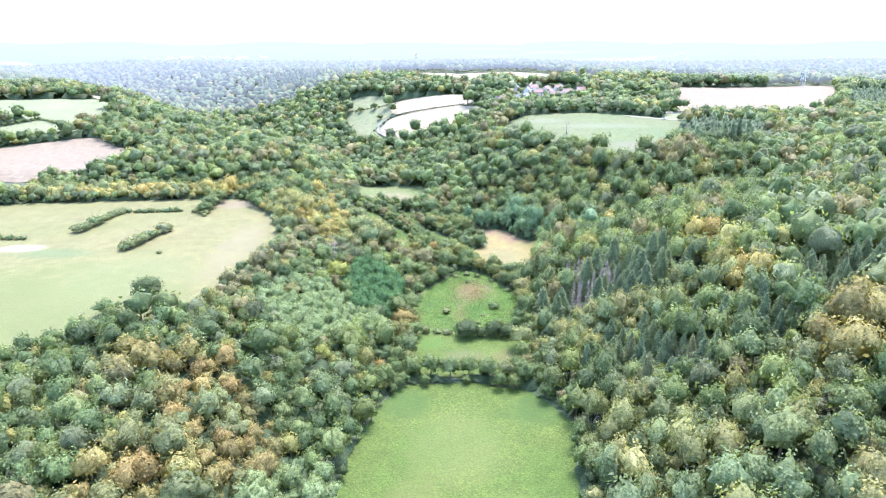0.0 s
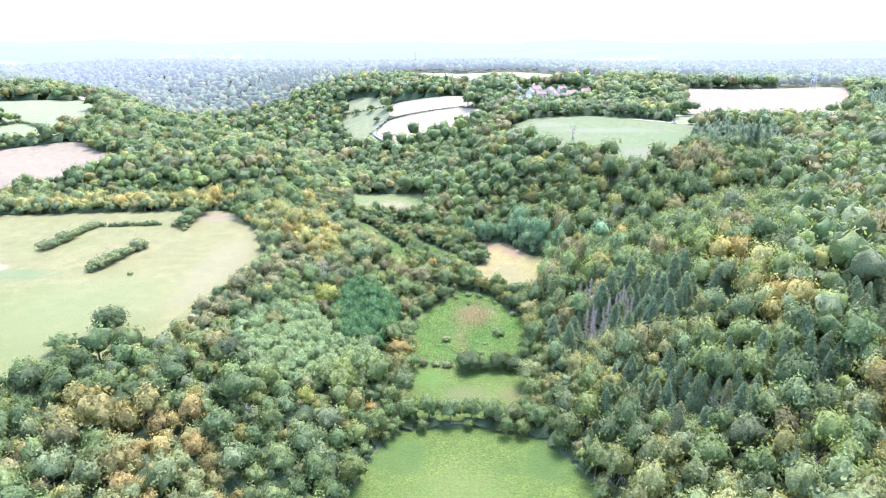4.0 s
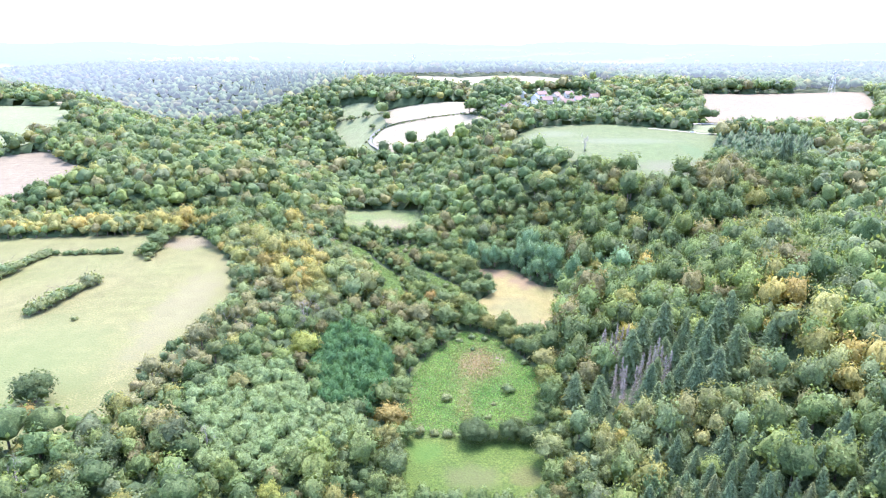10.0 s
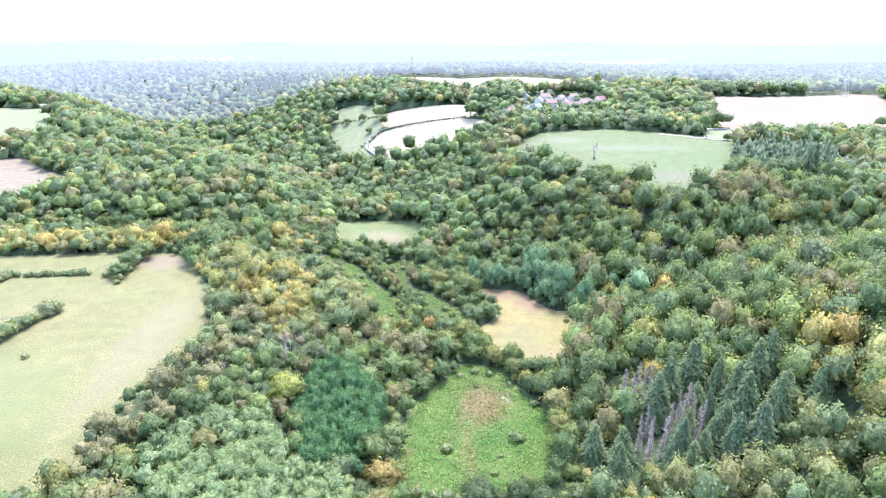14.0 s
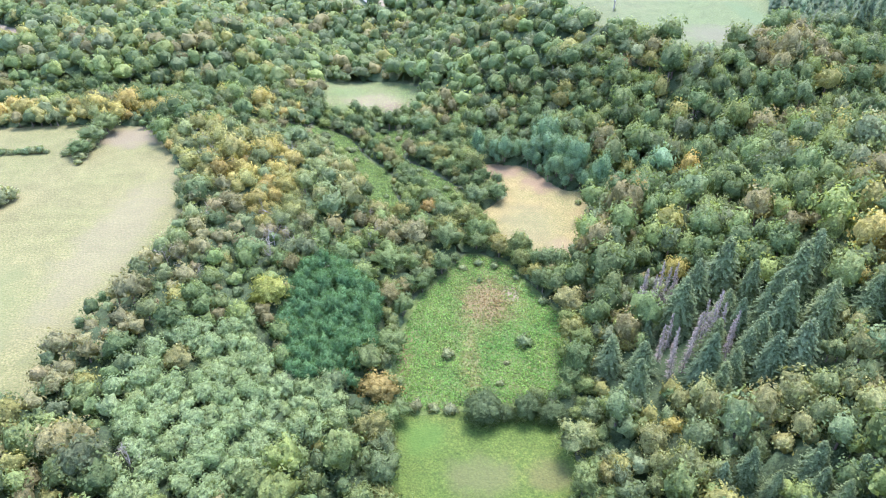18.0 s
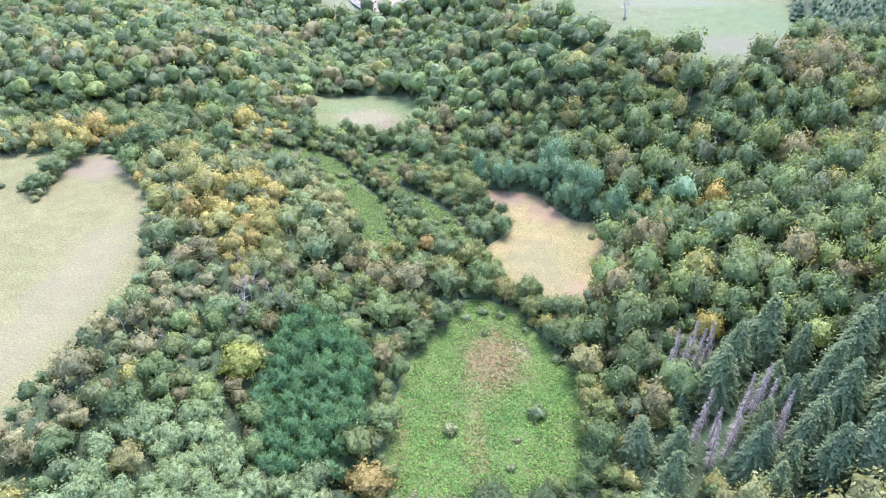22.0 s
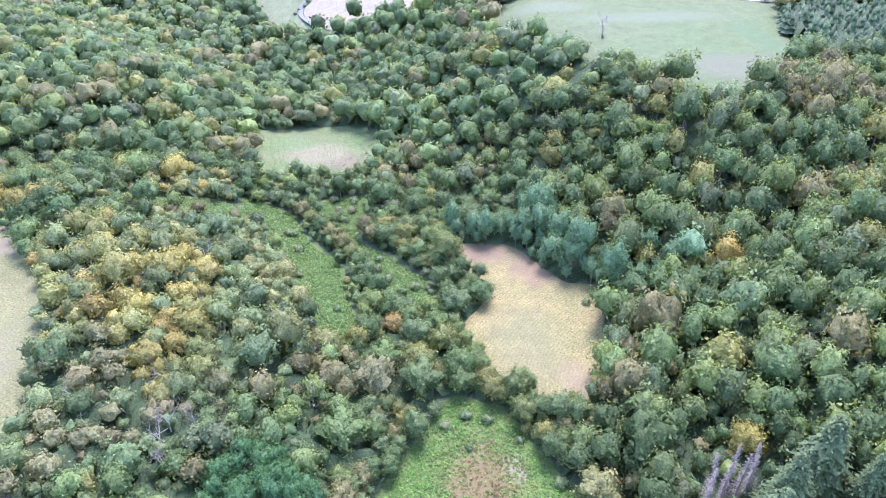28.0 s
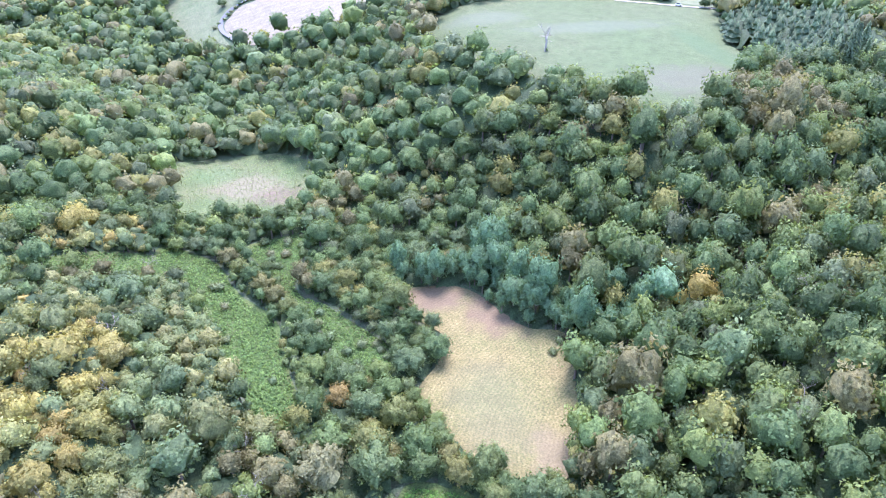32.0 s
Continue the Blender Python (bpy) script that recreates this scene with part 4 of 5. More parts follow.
for kind, (name, label, category, crowns, trunks) in LABELS.items():
    own = np.nonzero(single & (tk == kind))[0]
    models = tree_kind(name, label, category, name.replace("_tree", "") + " trees of the woods", trunks[:len(crowns)], crowns, LEAF[kind])
    r = tr[own] * (0.95 if kind != "spruce" else 1.0)
    h = (r * stature(np.full(len(own), kind), tx[own], ty[own]) if kind != "spruce" else 0.30 + 0.46 * r) * rng.uniform(0.88, 1.12, len(own))
    stand(models, tx[own], ty[own], r, h, rng)
    spare[kind] = models[len(own):]

# The joined woods, coarser with distance.
MID_CROWNS = [crown_of(80 + i, 16 + 4 * (i % 3), 330, 0.43, swell=0.8) for i in range(7)]
MID_TRUNKS = [join([limb((0, 0, -1), (0, 0, 7), 0.35, 0.2, 4)])]
SMALL_CROWNS = [crown_of(90 + i, 12, 84, 0.52) for i in range(5)]
FAR_CROWNS = [crown_of(100 + i, 14, 54, 0.66, swell=0.4) for i in range(6)]
OUT_CROWNS = [crown_of(120 + i, 10, 28, 0.8, swell=0.5) for i in range(5)]
MID_SPRUCES = [spruce_of(140 + i, 11, 9, twigs=2, size=0.6) for i in range(3)]
FAR_SPRUCES = [cone_tree_of(150 + i) for i in range(4)]
LAST_CROWNS = [crown_of(160 + i, 5, 0, 1.0, core=BALL) for i in range(4)]
LABEL_WOOD = "dense mixed woodland of green and yellowing trees"


def wood_lot(x, y, r, kinds, crowns, spruces, trunk):
    t = tints(kinds, rng, x, y)
    s = np.stack([r, r * stature(kinds, x, y) * rng.uniform(0.88, 1.12, len(r))], 1)
    pine = (kinds == "spruce") | (kinds == "fir")
    plant("woodland", LABEL_WOOD, crowns, trunk, x[~pine], y[~pine], s[~pine], t[~pine], rng)
    if pine.any():
        plant("conifer_stand", "dense stand of dark spruces", spruces, None, x[pine], y[pine], s[pine] * ([0.95, 0.9] if trunk else [1.3, 1.05]), t[pine], rng)


rest = ~single
close = np.abs(tx - 15) < np.where(ty < 230, 0.85, 0.44) * ty + 10
for sel, crowns in ((rest & close & (tr > 0.8), MID_CROWNS), (rest & close & (tr <= 0.8), SMALL_CROWNS), (rest & ~close, FAR_CROWNS)):
    for half in (tx < 8, tx >= 8):
        at = sel & half
        wood_lot(tx[at], ty[at], tr[at], tk[at], crowns, MID_SPRUCES, MID_TRUNKS)
for y0, y1, gap, seed, crowns in ((520, 700, 10.2, 3, FAR_CROWNS), (700, 1000, 11.6, 6, OUT_CROWNS)):
    mx, my = scatter(-760, 800, y0, y1, gap, seed)
    ok = wooded(mx, my, 1.4) & (np.abs(mx) < 0.72 * my + 20) & unmarked(mx, my, np.full(len(mx), 3.0))
    mx, my = mx[ok], my[ok]
    mk = kind_of(mx, my)
    mr = rng.uniform(0.92, 1.42, len(mx)) * gap / 8.6
    mr = np.where((my > 690) & (my < 830) & (mx > 40) & (mx < 250), mr * 0.75, mr)
    if y0 < 600:
        ex, ey = scatter(-440, 480, y0, y1, 6.4, 33)
        ok = wooded(ex, ey, 0.9) & (np.abs(ex) < 0.72 * ey + 20)
        ex, ey = ex[ok], ey[ok]
        ok = np.array([np.min(np.hypot(mx - a, my - b) / (4.6 * mr)) for a, b in zip(ex, ey)]) > 0.72
        mx, my, mr = np.concatenate([mx, ex[ok]]), np.concatenate([my, ey[ok]]), np.concatenate([mr, rng.uniform(0.5, 0.85, ok.sum())])
        mk = kind_of(mx, my)
    pine = np.isin(mk, ("spruce", "fir"))
    mx, my, mk, mr = mx[~pine], my[~pine], mk[~pine], mr[~pine]
    qx, qy = scatter(-760, 800, y0, y1, gap * 0.62, seed + 20)
    ok = np.isin(kind_of(qx, qy), ("spruce", "fir")) & wooded(qx, qy, 1.4) & (np.abs(qx) < 0.72 * qy + 20)
    mx, my, mr = np.concatenate([mx, qx[ok]]), np.concatenate([my, qy[ok]]), np.concatenate([mr, rng.uniform(0.55, 0.85, ok.sum())])
    mk = kind_of(mx, my)
    for half in (mx < 0, mx >= 0):
        wood_lot(mx[half], my[half], mr[half], mk[half], crowns, FAR_SPRUCES, None)


def undergrowth(x0, x1, y0, y1, step, seed, lift=0.0):
    """The closed lower storey of the woods: young trees and brambles, one uneven sheet."""
    r = np.random.RandomState(seed)
    xs, ys = np.arange(x0, x1, step), np.arange(y0, y1, step)
    X, Y = np.meshgrid(xs, ys)
    shape = X.shape
    X, Y = X.ravel() + r.uniform(-0.35, 0.35, X.size) * step, Y.ravel() + r.uniform(-0.35, 0.35, Y.size) * step
    ok = wooded(X, Y, 0.6) & (np.abs(X) < 0.72 * Y + 30)
    edge = ~wooded(X, Y, 0.6 + step)
    Z = height(X, Y) + np.where(edge, r.uniform(-0.5, 2.0, X.size), np.where(kind_of(X, Y) == "spruce", r.uniform(0.2, 1.2, X.size), lift + r.uniform(1.5, 6.5, X.size)))
    n = len(xs)
    c = (np.arange(shape[0] - 1)[:, None] * n + np.arange(n - 1)).ravel()
    quad = ok[c] & ok[c + 1] & ok[c + n] & ok[c + n + 1]
    c = c[quad]
    f = np.concatenate([np.stack([c, c + 1, c + n + 1], 1), np.stack([c, c + n + 1, c + n], 1)])
    used, f = np.unique(f, return_inverse=True)
    v = np.stack([X, Y, Z], 1)[used]
    tint = np.array([0.050, 0.074, 0.032]) * r.uniform(0.7, 1.3, (len(v), 1))
    ob = new("undergrowth", mesh_of("undergrowth", v, f.reshape(-1, 3), [LEAF_STUFF], tint=tint, smooth_faces=True))
    tagged(ob, "dense green undergrowth of saplings and brambles beneath the trees", "undergrowth", kind="stuff")


undergrowth(-330, 400, 92, 520, 2.8, 501, -1.2)
undergrowth(-520, 540, 520, 700, 4.0, 502, 2.0)
undergrowth(-760, 800, 700, 1000, 6.0, 503, 2.5)

# ---- trees, bushes and snags of their own ----
MODEL = {kind: None for kind in LABELS}
for kind, x, y, radius, tall in MARKED:
    name, label, category, crowns, trunks = LABELS[kind]
    base_r, base_h = (4.7, 12.6) if kind != "spruce" else (4.7, 21.0)
    if MODEL[kind] is None:
        MODEL[kind] = next(o for o in scene.objects if o.name.startswith(name) and o.parent is None)
    at = Matrix.LocRotScale((x, y, ground_at(x, y) - 0.2), Euler((0, 0, x * 1.7)), (radius / base_r, radius / base_r, tall / base_h))
    if spare[kind]:
        spare[kind].pop().matrix_basis = at
        continue
    copy_sized(MODEL[kind], at)

BUSH = [crown_of(170 + i, 10, 170, 0.2, 1.35, 2.0, 0.0) for i in range(3)]
STEM = [trunk_of(170 + i, 0.5, 1.6, 1.2, 4, 0.08) for i in range(3)]
LEAF_BUSH = leaves("leaves_of_bushes", [(0.105, 0.140, 0.062), (0.130, 0.164, 0.070), (0.168, 0.180, 0.080), (0.120, 0.156, 0.074), (0.180, 0.168, 0.088)])
bush_rng = np.random.RandomState(5)
places = list(BUSHES)


def hedge_line(a, b, gap, r):
    n = max(1, int(math.dist(a, b) / gap))
    for i in range(n + 1):
        u = i / n
        places.append((a[0] + (b[0] - a[0]) * u + bush_rng.uniform(-0.7, 0.7), a[1] + (b[1] - a[1]) * u + bush_rng.uniform(-0.7, 0.7), r * bush_rng.uniform(0.7, 1.25)))


for a, b, gap, r in [((-170, 322), (-162, 359), 3.2, 4.0), ((-212, 355), (-209, 374), 3.0, 3.8), ((-210, 380), (-207, 398), 3.0, 3.0), ((-207, 398), (-171, 401), 2.4, 2.2), ((-160, 399), (-157, 399), 3.0, 2.6),
                     ((-152, 390), (-156, 430), 4.5, 2.6), ((-256, 342), (-236, 342), 3.6, 2.4), ((-480, 682), (-450, 718), 6.0, 3.4), ((-450, 718), (-366, 668), 5.0, 2.6), ((-455, 626), (-366, 660), 5.5, 2.2),
                     ((-84, 792), (-66, 812), 4.0, 2.0), ((-62, 814), (40, 779), 4.0, 1.5), ((-140, 870), (-74, 852), 5.0, 1.8), ((235, 699), (425, 701), 4.5, 1.1), ((345, 1020), (450, 1016), 7.0, 2.6)]:
    hedge_line(a, b, gap, r)
bush_models = tree_kind("bush", "rounded green bush growing in open grassland", "bush", "bushes in the open land", STEM, BUSH, LEAF_BUSH, BARK, "foliage")
px, py, pr = (np.array([p[i] for p in places]) for i in range(3))
stand(bush_models, px, py, pr / 1.35, pr / 1.35 * bush_rng.uniform(0.9, 1.2, len(px)), bush_rng)

snag_meshes = [mesh_of("dead_spruce", *dead_spruce_of(200 + i), [DEADWOOD]) for i in range(4)]
for i, (x, y) in enumerate(SNAGS):
    s = bush_rng.uniform(0.95, 1.2)
    ob = new("dead_spruce", snag_meshes[i % 4])
    ob.matrix_basis = Matrix.LocRotScale((x, y, ground_at(x, y)), Euler((bush_rng.uniform(-0.05, 0.05), bush_rng.uniform(-0.05, 0.05), bush_rng.uniform(0, 6))), (s * 0.85, s * 0.85, s))
    tagged(ob, "dead grey spruce with bare drooping twigs", "dead tree", "dead spruces in the stand")

bare_meshes = [mesh_of("bare_tree", *bare_of(220 + i), [PALEWOOD]) for i in range(3)]
BARE = [(-59.7, 338, 1.05), (-68, 238, 1.1), (-46, 345, 0.8), (-96, 268, 0.7), (128, 405, 1.2), (150, 420, 1.3), (133, 388, 1.1), (92, 372, 1.0), (108, 352, 1.0), (70, 362, 0.9), (-62, 205, 1.0), (-38, 160, 0.9), (60, 205, 1.0), (68, 172, 1.0), (-70, 460, 0.9), (-30, 372, 0.9), (115, 330, 1.0), (160, 350, 1.1), (52, 190, 0.9)]
dead_rng = np.random.RandomState(45)
for x0, x1, y0, y1, n in ((-125, -25, 300, 430, 22), (85, 175, 330, 450, 16), (-110, -40, 120, 230, 8), (50, 120, 120, 230, 8)):
    qx, qy = dead_rng.uniform(x0, x1, n * 2), dead_rng.uniform(y0, y1, n * 2)
    ok = np.nonzero(wooded(qx, qy, 4.0))[0][:n]
    BARE += [(a, b, c) for a, b, c in zip(qx[ok], qy[ok], dead_rng.uniform(0.75, 1.15, n))]
for i, (x, y, s) in enumerate(BARE):
    ob = new("bare_tree", bare_meshes[i % 3])
    ob.matrix_basis = Matrix.LocRotScale((x, y, ground_at(x, y)), Euler((0, 0, i * 1.9)), (s * 1.05, s * 1.05, s * 1.2))
    tagged(ob, "leafless grey dead tree with forking branches among green crowns", "dead tree", "dead trees in the woods")
lone = new("bare_tree", mesh_of("bare_tree", *bare_of(231, 17, 5, 4, 0.6, 0.9), [PALEWOOD]))
lone.matrix_basis = pose(110, 572, ground_at(110, 572))
tagged(lone, "bleached leafless tree standing alone in the crop field", "dead tree")
copy_sized(bush_models[0], Matrix.LocRotScale((110.4, 571.2, ground_at(110, 572)), None, (0.6, 0.6, 1.2)))


# ---- bracken and scrub ----
def fronds(name, label, ring, gap, size, seed, colour, keep=None):
    """Arching tufts over a ring of ground. colour: the tint at each tuft."""
    rng = np.random.RandomState(seed)
    xs, ys = [p[0] for p in ring], [p[1] for p in ring]
    x, y = scatter(min(xs), max(xs), min(ys), max(ys), gap, seed, 0.6)
    ok = inside(x, y, ring)
    if keep is not None:
        ok &= keep(x, y, rng)
    x, y = x[ok], y[ok]
    n = 7
    X, Y = np.repeat(x, n), np.repeat(y, n)
    a = rng.uniform(0, 6.283, len(X))
    out = np.stack([np.cos(a), np.sin(a), np.zeros(len(a))], 1)
    tall = np.repeat(rng.uniform(0.5, 1.3, len(x)) * (0.7 + 0.6 * (np.sin(x * 0.37 + y * 0.21) * np.sin(y * 0.33) > 0)), n)
    p = np.stack([X, Y, height(X, Y) + 0.3], 1) + out * (size * rng.uniform(0.1, 0.9, len(X)))[:, None] + np.stack([0 * X, 0 * X, tall * rng.uniform(0.35, 1.0, len(X))], 1) * size
    v, f = blades(rng, p, out * 0.55 + [0, 0, 0.85] + rng.normal(0, 0.25, (len(X), 3)), size * 0.55)
    tint = np.repeat(np.repeat(colour(x, y, rng), n, 0), 4, 0)
    ways = out * 0.45 + [0, 0, 1] + rng.normal(0, 0.2, (len(X), 3))
    ob = new(name, mesh_of(name, v, f, [LEAF_FROND], tint=tint, normals=np.repeat(ways / np.linalg.norm(ways, axis=1, keepdims=True), 4, 0)))
    return tagged(ob, label, "undergrowth", kind="stuff")


def rust(x, y):
    return np.exp(-(((x - 16 - (y - 330) * 0.1) / 10) ** 2 + ((y - 331) / 15) ** 2)) + 0.5 * np.exp(-(((x - 9) / 3.5) ** 2 + ((y - 298) / 20) ** 2))


def bracken_tint(x, y, rng):
    k = np.clip(0.85 * rust(x, y) + 0.25 * np.sin(x * 0.9 + y * 0.5) * np.sin(y * 0.8 - x * 0.3) * rust(x, y) + rng.normal(0, 0.2, len(x)), 0, 1)[:, None]
    patch = (0.5 + 0.5 * np.sin(x * 0.21 + 1.3 * np.sin(y * 0.13)) * np.sin(y * 0.17 + np.sin(x * 0.2)))[:, None]
    green = np.array([0.078, 0.176, 0.032]) * (1 - patch) + np.array([0.124, 0.210, 0.042]) * patch
    return (green * (1 - k) + np.array([0.200, 0.140, 0.060]) * k) * rng.uniform(0.62, 1.05, (len(x), 1))


def green_tint(x, y, rng):
    return np.array([0.078, 0.124, 0.036]) * rng.uniform(0.7, 1.3, (len(x), 1)) + rng.uniform(0, 0.03, (len(x), 1)) * [1, 1, 0]


def off_rust(x, y, rng):
    return rng.uniform(0, 1, len(x)) > 0.6 * rust(x, y)


fronds("bracken", "waist-high green bracken with rusty dry patches", BRACKEN_RING, 0.72, 0.52, 301, bracken_tint, off_rust)
fronds("bracken", "green bracken covering the bank", BANK, 0.9, 0.7, 302, green_tint)
fronds("bracken", "low pale green bracken on the crest of the slope", CREST, 1.0, 0.6, 304, green_tint)
fronds("scrub", "green nettles and brambles beside the stream", SCRUB, 0.95, 0.7, 303, green_tint)
fronds("tall_grass", "tufts of rough brownish grass in the valley meadow", ROUGH_RING, 1.3, 0.42, 305, lambda x, y, r: np.array([0.150, 0.180, 0.070]) * r.uniform(0.7, 1.25, (len(x), 1)), lambda x, y, r: r.uniform(0, 1, len(x)) < 0.6)
scrub_rng = np.random.RandomState(77)
qx, qy = scatter(-90, 20, 395, 510, 5.0, 78)
ok = (inside(qx, qy, BANK) | inside(qx, qy, SCRUB)) & (scrub_rng.uniform(0, 1, len(qx)) < np.where(inside(qx, qy, BANK), 0.12, 0.4))
qr = scrub_rng.uniform(0.8, 1.9, ok.sum())
for i, (x, y, r) in enumerate(zip(qx[ok], qy[ok], qr)):
    copy_sized(bush_models[i % 3], Matrix.LocRotScale((x, y, ground_at(x, y)), Euler((0, 0, i * 1.3)), (r, r, r)))


# ---- lanes ----
def ribbon(name, line, width, mat, label, lift=0.5):
    pts = []
    for a, b in zip(line[:-1], line[1:]):
        n = max(2, int(math.dist(a, b) / 4))
        pts += [(a[0] + (b[0] - a[0]) * i / n, a[1] + (b[1] - a[1]) * i / n) for i in range(n)]
    pts = np.array(pts + [line[-1]], float)
    for _ in range(8):
        pts[1:-1] = (pts[:-2] + 2 * pts[1:-1] + pts[2:]) / 4
    way = np.gradient(pts, axis=0)
    way /= np.linalg.norm(way, axis=1, keepdims=True)
    side = np.stack([-way[:, 1], way[:, 0]], 1) * width / 2
    L, R = pts + side, pts - side
    v = np.concatenate([np.column_stack([q, height(pts[:, 0], pts[:, 1]) + lift]) for q in (L, R)])
    n = len(pts)
    i = np.arange(n - 1)
    f = np.concatenate([np.stack([i, i + n, i + n + 1], 1), np.stack([i, i + n + 1, i + 1], 1)])
    return tagged(new(name, mesh_of(name, v, f, [mat], smooth_faces=True)), label, "road", kind="structure")


ribbon("road", ROAD, 5.0, ASPHALT, "narrow grey lane winding between fields")
ribbon("road", HIGHWAY, 6.0, TRACK, "pale country road along a hedge")
ribbon("track", [(188, 668), (221, 646), (245, 633), (272, 631)], 3.0, TRACK, "pale farm track beside the crop field", 0.6)
ribbon("track", [(204, 545), (212, 530), (226, 517), (236, 508)], 2.4, TRACK, "bare earth edge along the spruce plantation", 0.6)
ribbon("road", [(130, 815), (128, 855), (132, 935)], 5.0, TRACK, "pale village street", 0.5)


# ---- village ----
PLASTER = [solid("white_plaster", (0.62, 0.60, 0.56), 0.85, 0.6, 0.1), solid("cream_plaster", (0.52, 0.47, 0.39), 0.85, 0.6, 0.12)]
ROOFS = [solid("red_roof_tiles", (0.25, 0.17, 0.14), 0.85, 1.2, 0.25), solid("slate_roof", (0.20, 0.21, 0.23), 0.7, 1.2, 0.25), solid("brown_roof_tiles", (0.25, 0.18, 0.145), 0.85, 1.2, 0.25)]
GLASS = solid("dark_window_glass", (0.05, 0.06, 0.07), 0.15, 1.0, 0.1)
WOOD = solid("painted_wood", (0.30, 0.24, 0.18), 0.7, 2.0, 0.2)


def box(bm, size, at):
    bmesh.ops.create_cube(bm, size=1, matrix=Matrix.Translation(at) @ Matrix.Diagonal((*size, 1)))


def house(x, y, turn, long, wide, eave, plaster, roof, label):
    root = thing("house", label, "house", "houses of the village")
    root.matrix_basis = pose(x, y, ground_at(x, y), 0, 0, turn)
    ridge = eave + wide * 0.42
    bm = bmesh.new()
    ring = [(-wide / 2, -1), (wide / 2, -1), (wide / 2, eave), (0, ridge), (-wide / 2, eave)]
    ends = [[bm.verts.new((s * long / 2, a, b)) for a, b in ring] for s in (-1, 1)]
    bm.faces.new(ends[0][::-1]), bm.faces.new(ends[1])
    for i in range(5):
        j = (i + 1) % 5
        bm.faces.new((ends[0][i], ends[0][j], ends[1][j], ends[1][i]))
    part("wall", bm, plaster, root)
    for s in (-1, 1):
        bm = bmesh.new()
        low, top = (s * (wide / 2 + 0.5), eave - 0.3), (0, ridge + 0.1)
        vs = [bm.verts.new((e * (long / 2 + 0.4), p[0], p[1] + up)) for up in (0.05, 0.3) for p in (low, top) for e in (-1, 1)]
        for q in ((0, 1, 3, 2), (4, 6, 7, 5), (0, 4, 5, 1), (2, 3, 7, 6), (0, 2, 6, 4), (1, 5, 7, 3)):
            bm.faces.new([vs[i] for i in q])
        part("roof", bm, roof, root)
    bm = bmesh.new()
    box(bm, (0.8, 0.6, 1.8), (long * 0.32, 0.3, ridge + 0.4))
    part("chimney", bm, plaster, root)
    for s in (-1, 1):
        for u in (-0.3, 0.3):
            for z in ([1.6, 4.0] if eave > 4.5 else [1.6]):
                bm = bmesh.new()
                box(bm, (1.1, 0.12, 1.3), (u * long, s * (wide / 2 + 0.02), z))
                part("window", bm, GLASS, root)
    bm = bmesh.new()
    box(bm, (1.1, 0.12, 2.1), (0, -(wide / 2 + 0.02), 1.05))
    part("door", bm, WOOD, root)
    return root


HOUSES = [(69, 782, 20, 13, 9, 5, 0, 2), (109, 847, 70, 11, 9, 5, 0, 1), (121, 834, 10, 12, 8, 5, 1, 0), (138, 841, 60, 10, 8, 4, 0, 0), (159, 835, 15, 13, 9, 5, 0, 0), (103, 813, 40, 9, 7, 4, 0, 1), (93, 803, 100, 8, 7, 3.5, 0, 1), (142, 823, 5, 15, 8, 4, 1, 0)]
HOUSES += [(174, 842, 80, 10, 8, 4.5, 0, 0), (212, 845, 30, 9, 7, 4, 0, 1), (120, 872, 20, 12, 8, 5, 0, 0), (136, 862, 50, 10, 8, 5, 1, 2), (182, 862, 10, 11, 8, 4, 0, 0), (98, 880, 75, 10, 8, 4, 0, 1), (330, 940, 5, 10, 7, 4, 0, 1), (155, 880, 10, 10, 8, 4, 0, 2)]
TINT = ("white-walled", "cream-walled"), ("red-tiled", "dark slate", "brown-tiled")
for x, y, turn, long, wide, eave, p, r in HOUSES:
    house(x, y, turn, long, wide, eave, PLASTER[p], ROOFS[r], f"{TINT[0][p]} village house with a {TINT[1][r]} gable roof")
barn = house(-349, 655, 30, 12, 8, 3, PLASTER[1], ROOFS[2], "low farm shed with pale walls beside the ploughed field")
vx, vy = scatter(50, 260, 765, 950, 10.0, 88)
v_rng = np.random.RandomState(89)
ok = np.array([min(math.hypot(a - h[0], b - h[1]) for h in HOUSES) > 8.5 for a, b in zip(vx, vy)]) & inside(vx, vy, VILLAGE_RING) & (v_rng.uniform(0, 1, len(vx)) < 0.75)
vx, vy = vx[ok], vy[ok]
wood_lot(vx, vy, v_rng.uniform(0.4, 0.85, len(vx)), kind_of(vx, vy), FAR_CROWNS, FAR_SPRUCES, None)

# ---- pylons and a car ----
STEEL = solid("galvanised_steel", (0.55, 0.57, 0.58), 0.5, 1.0, 0.1, 0.6)


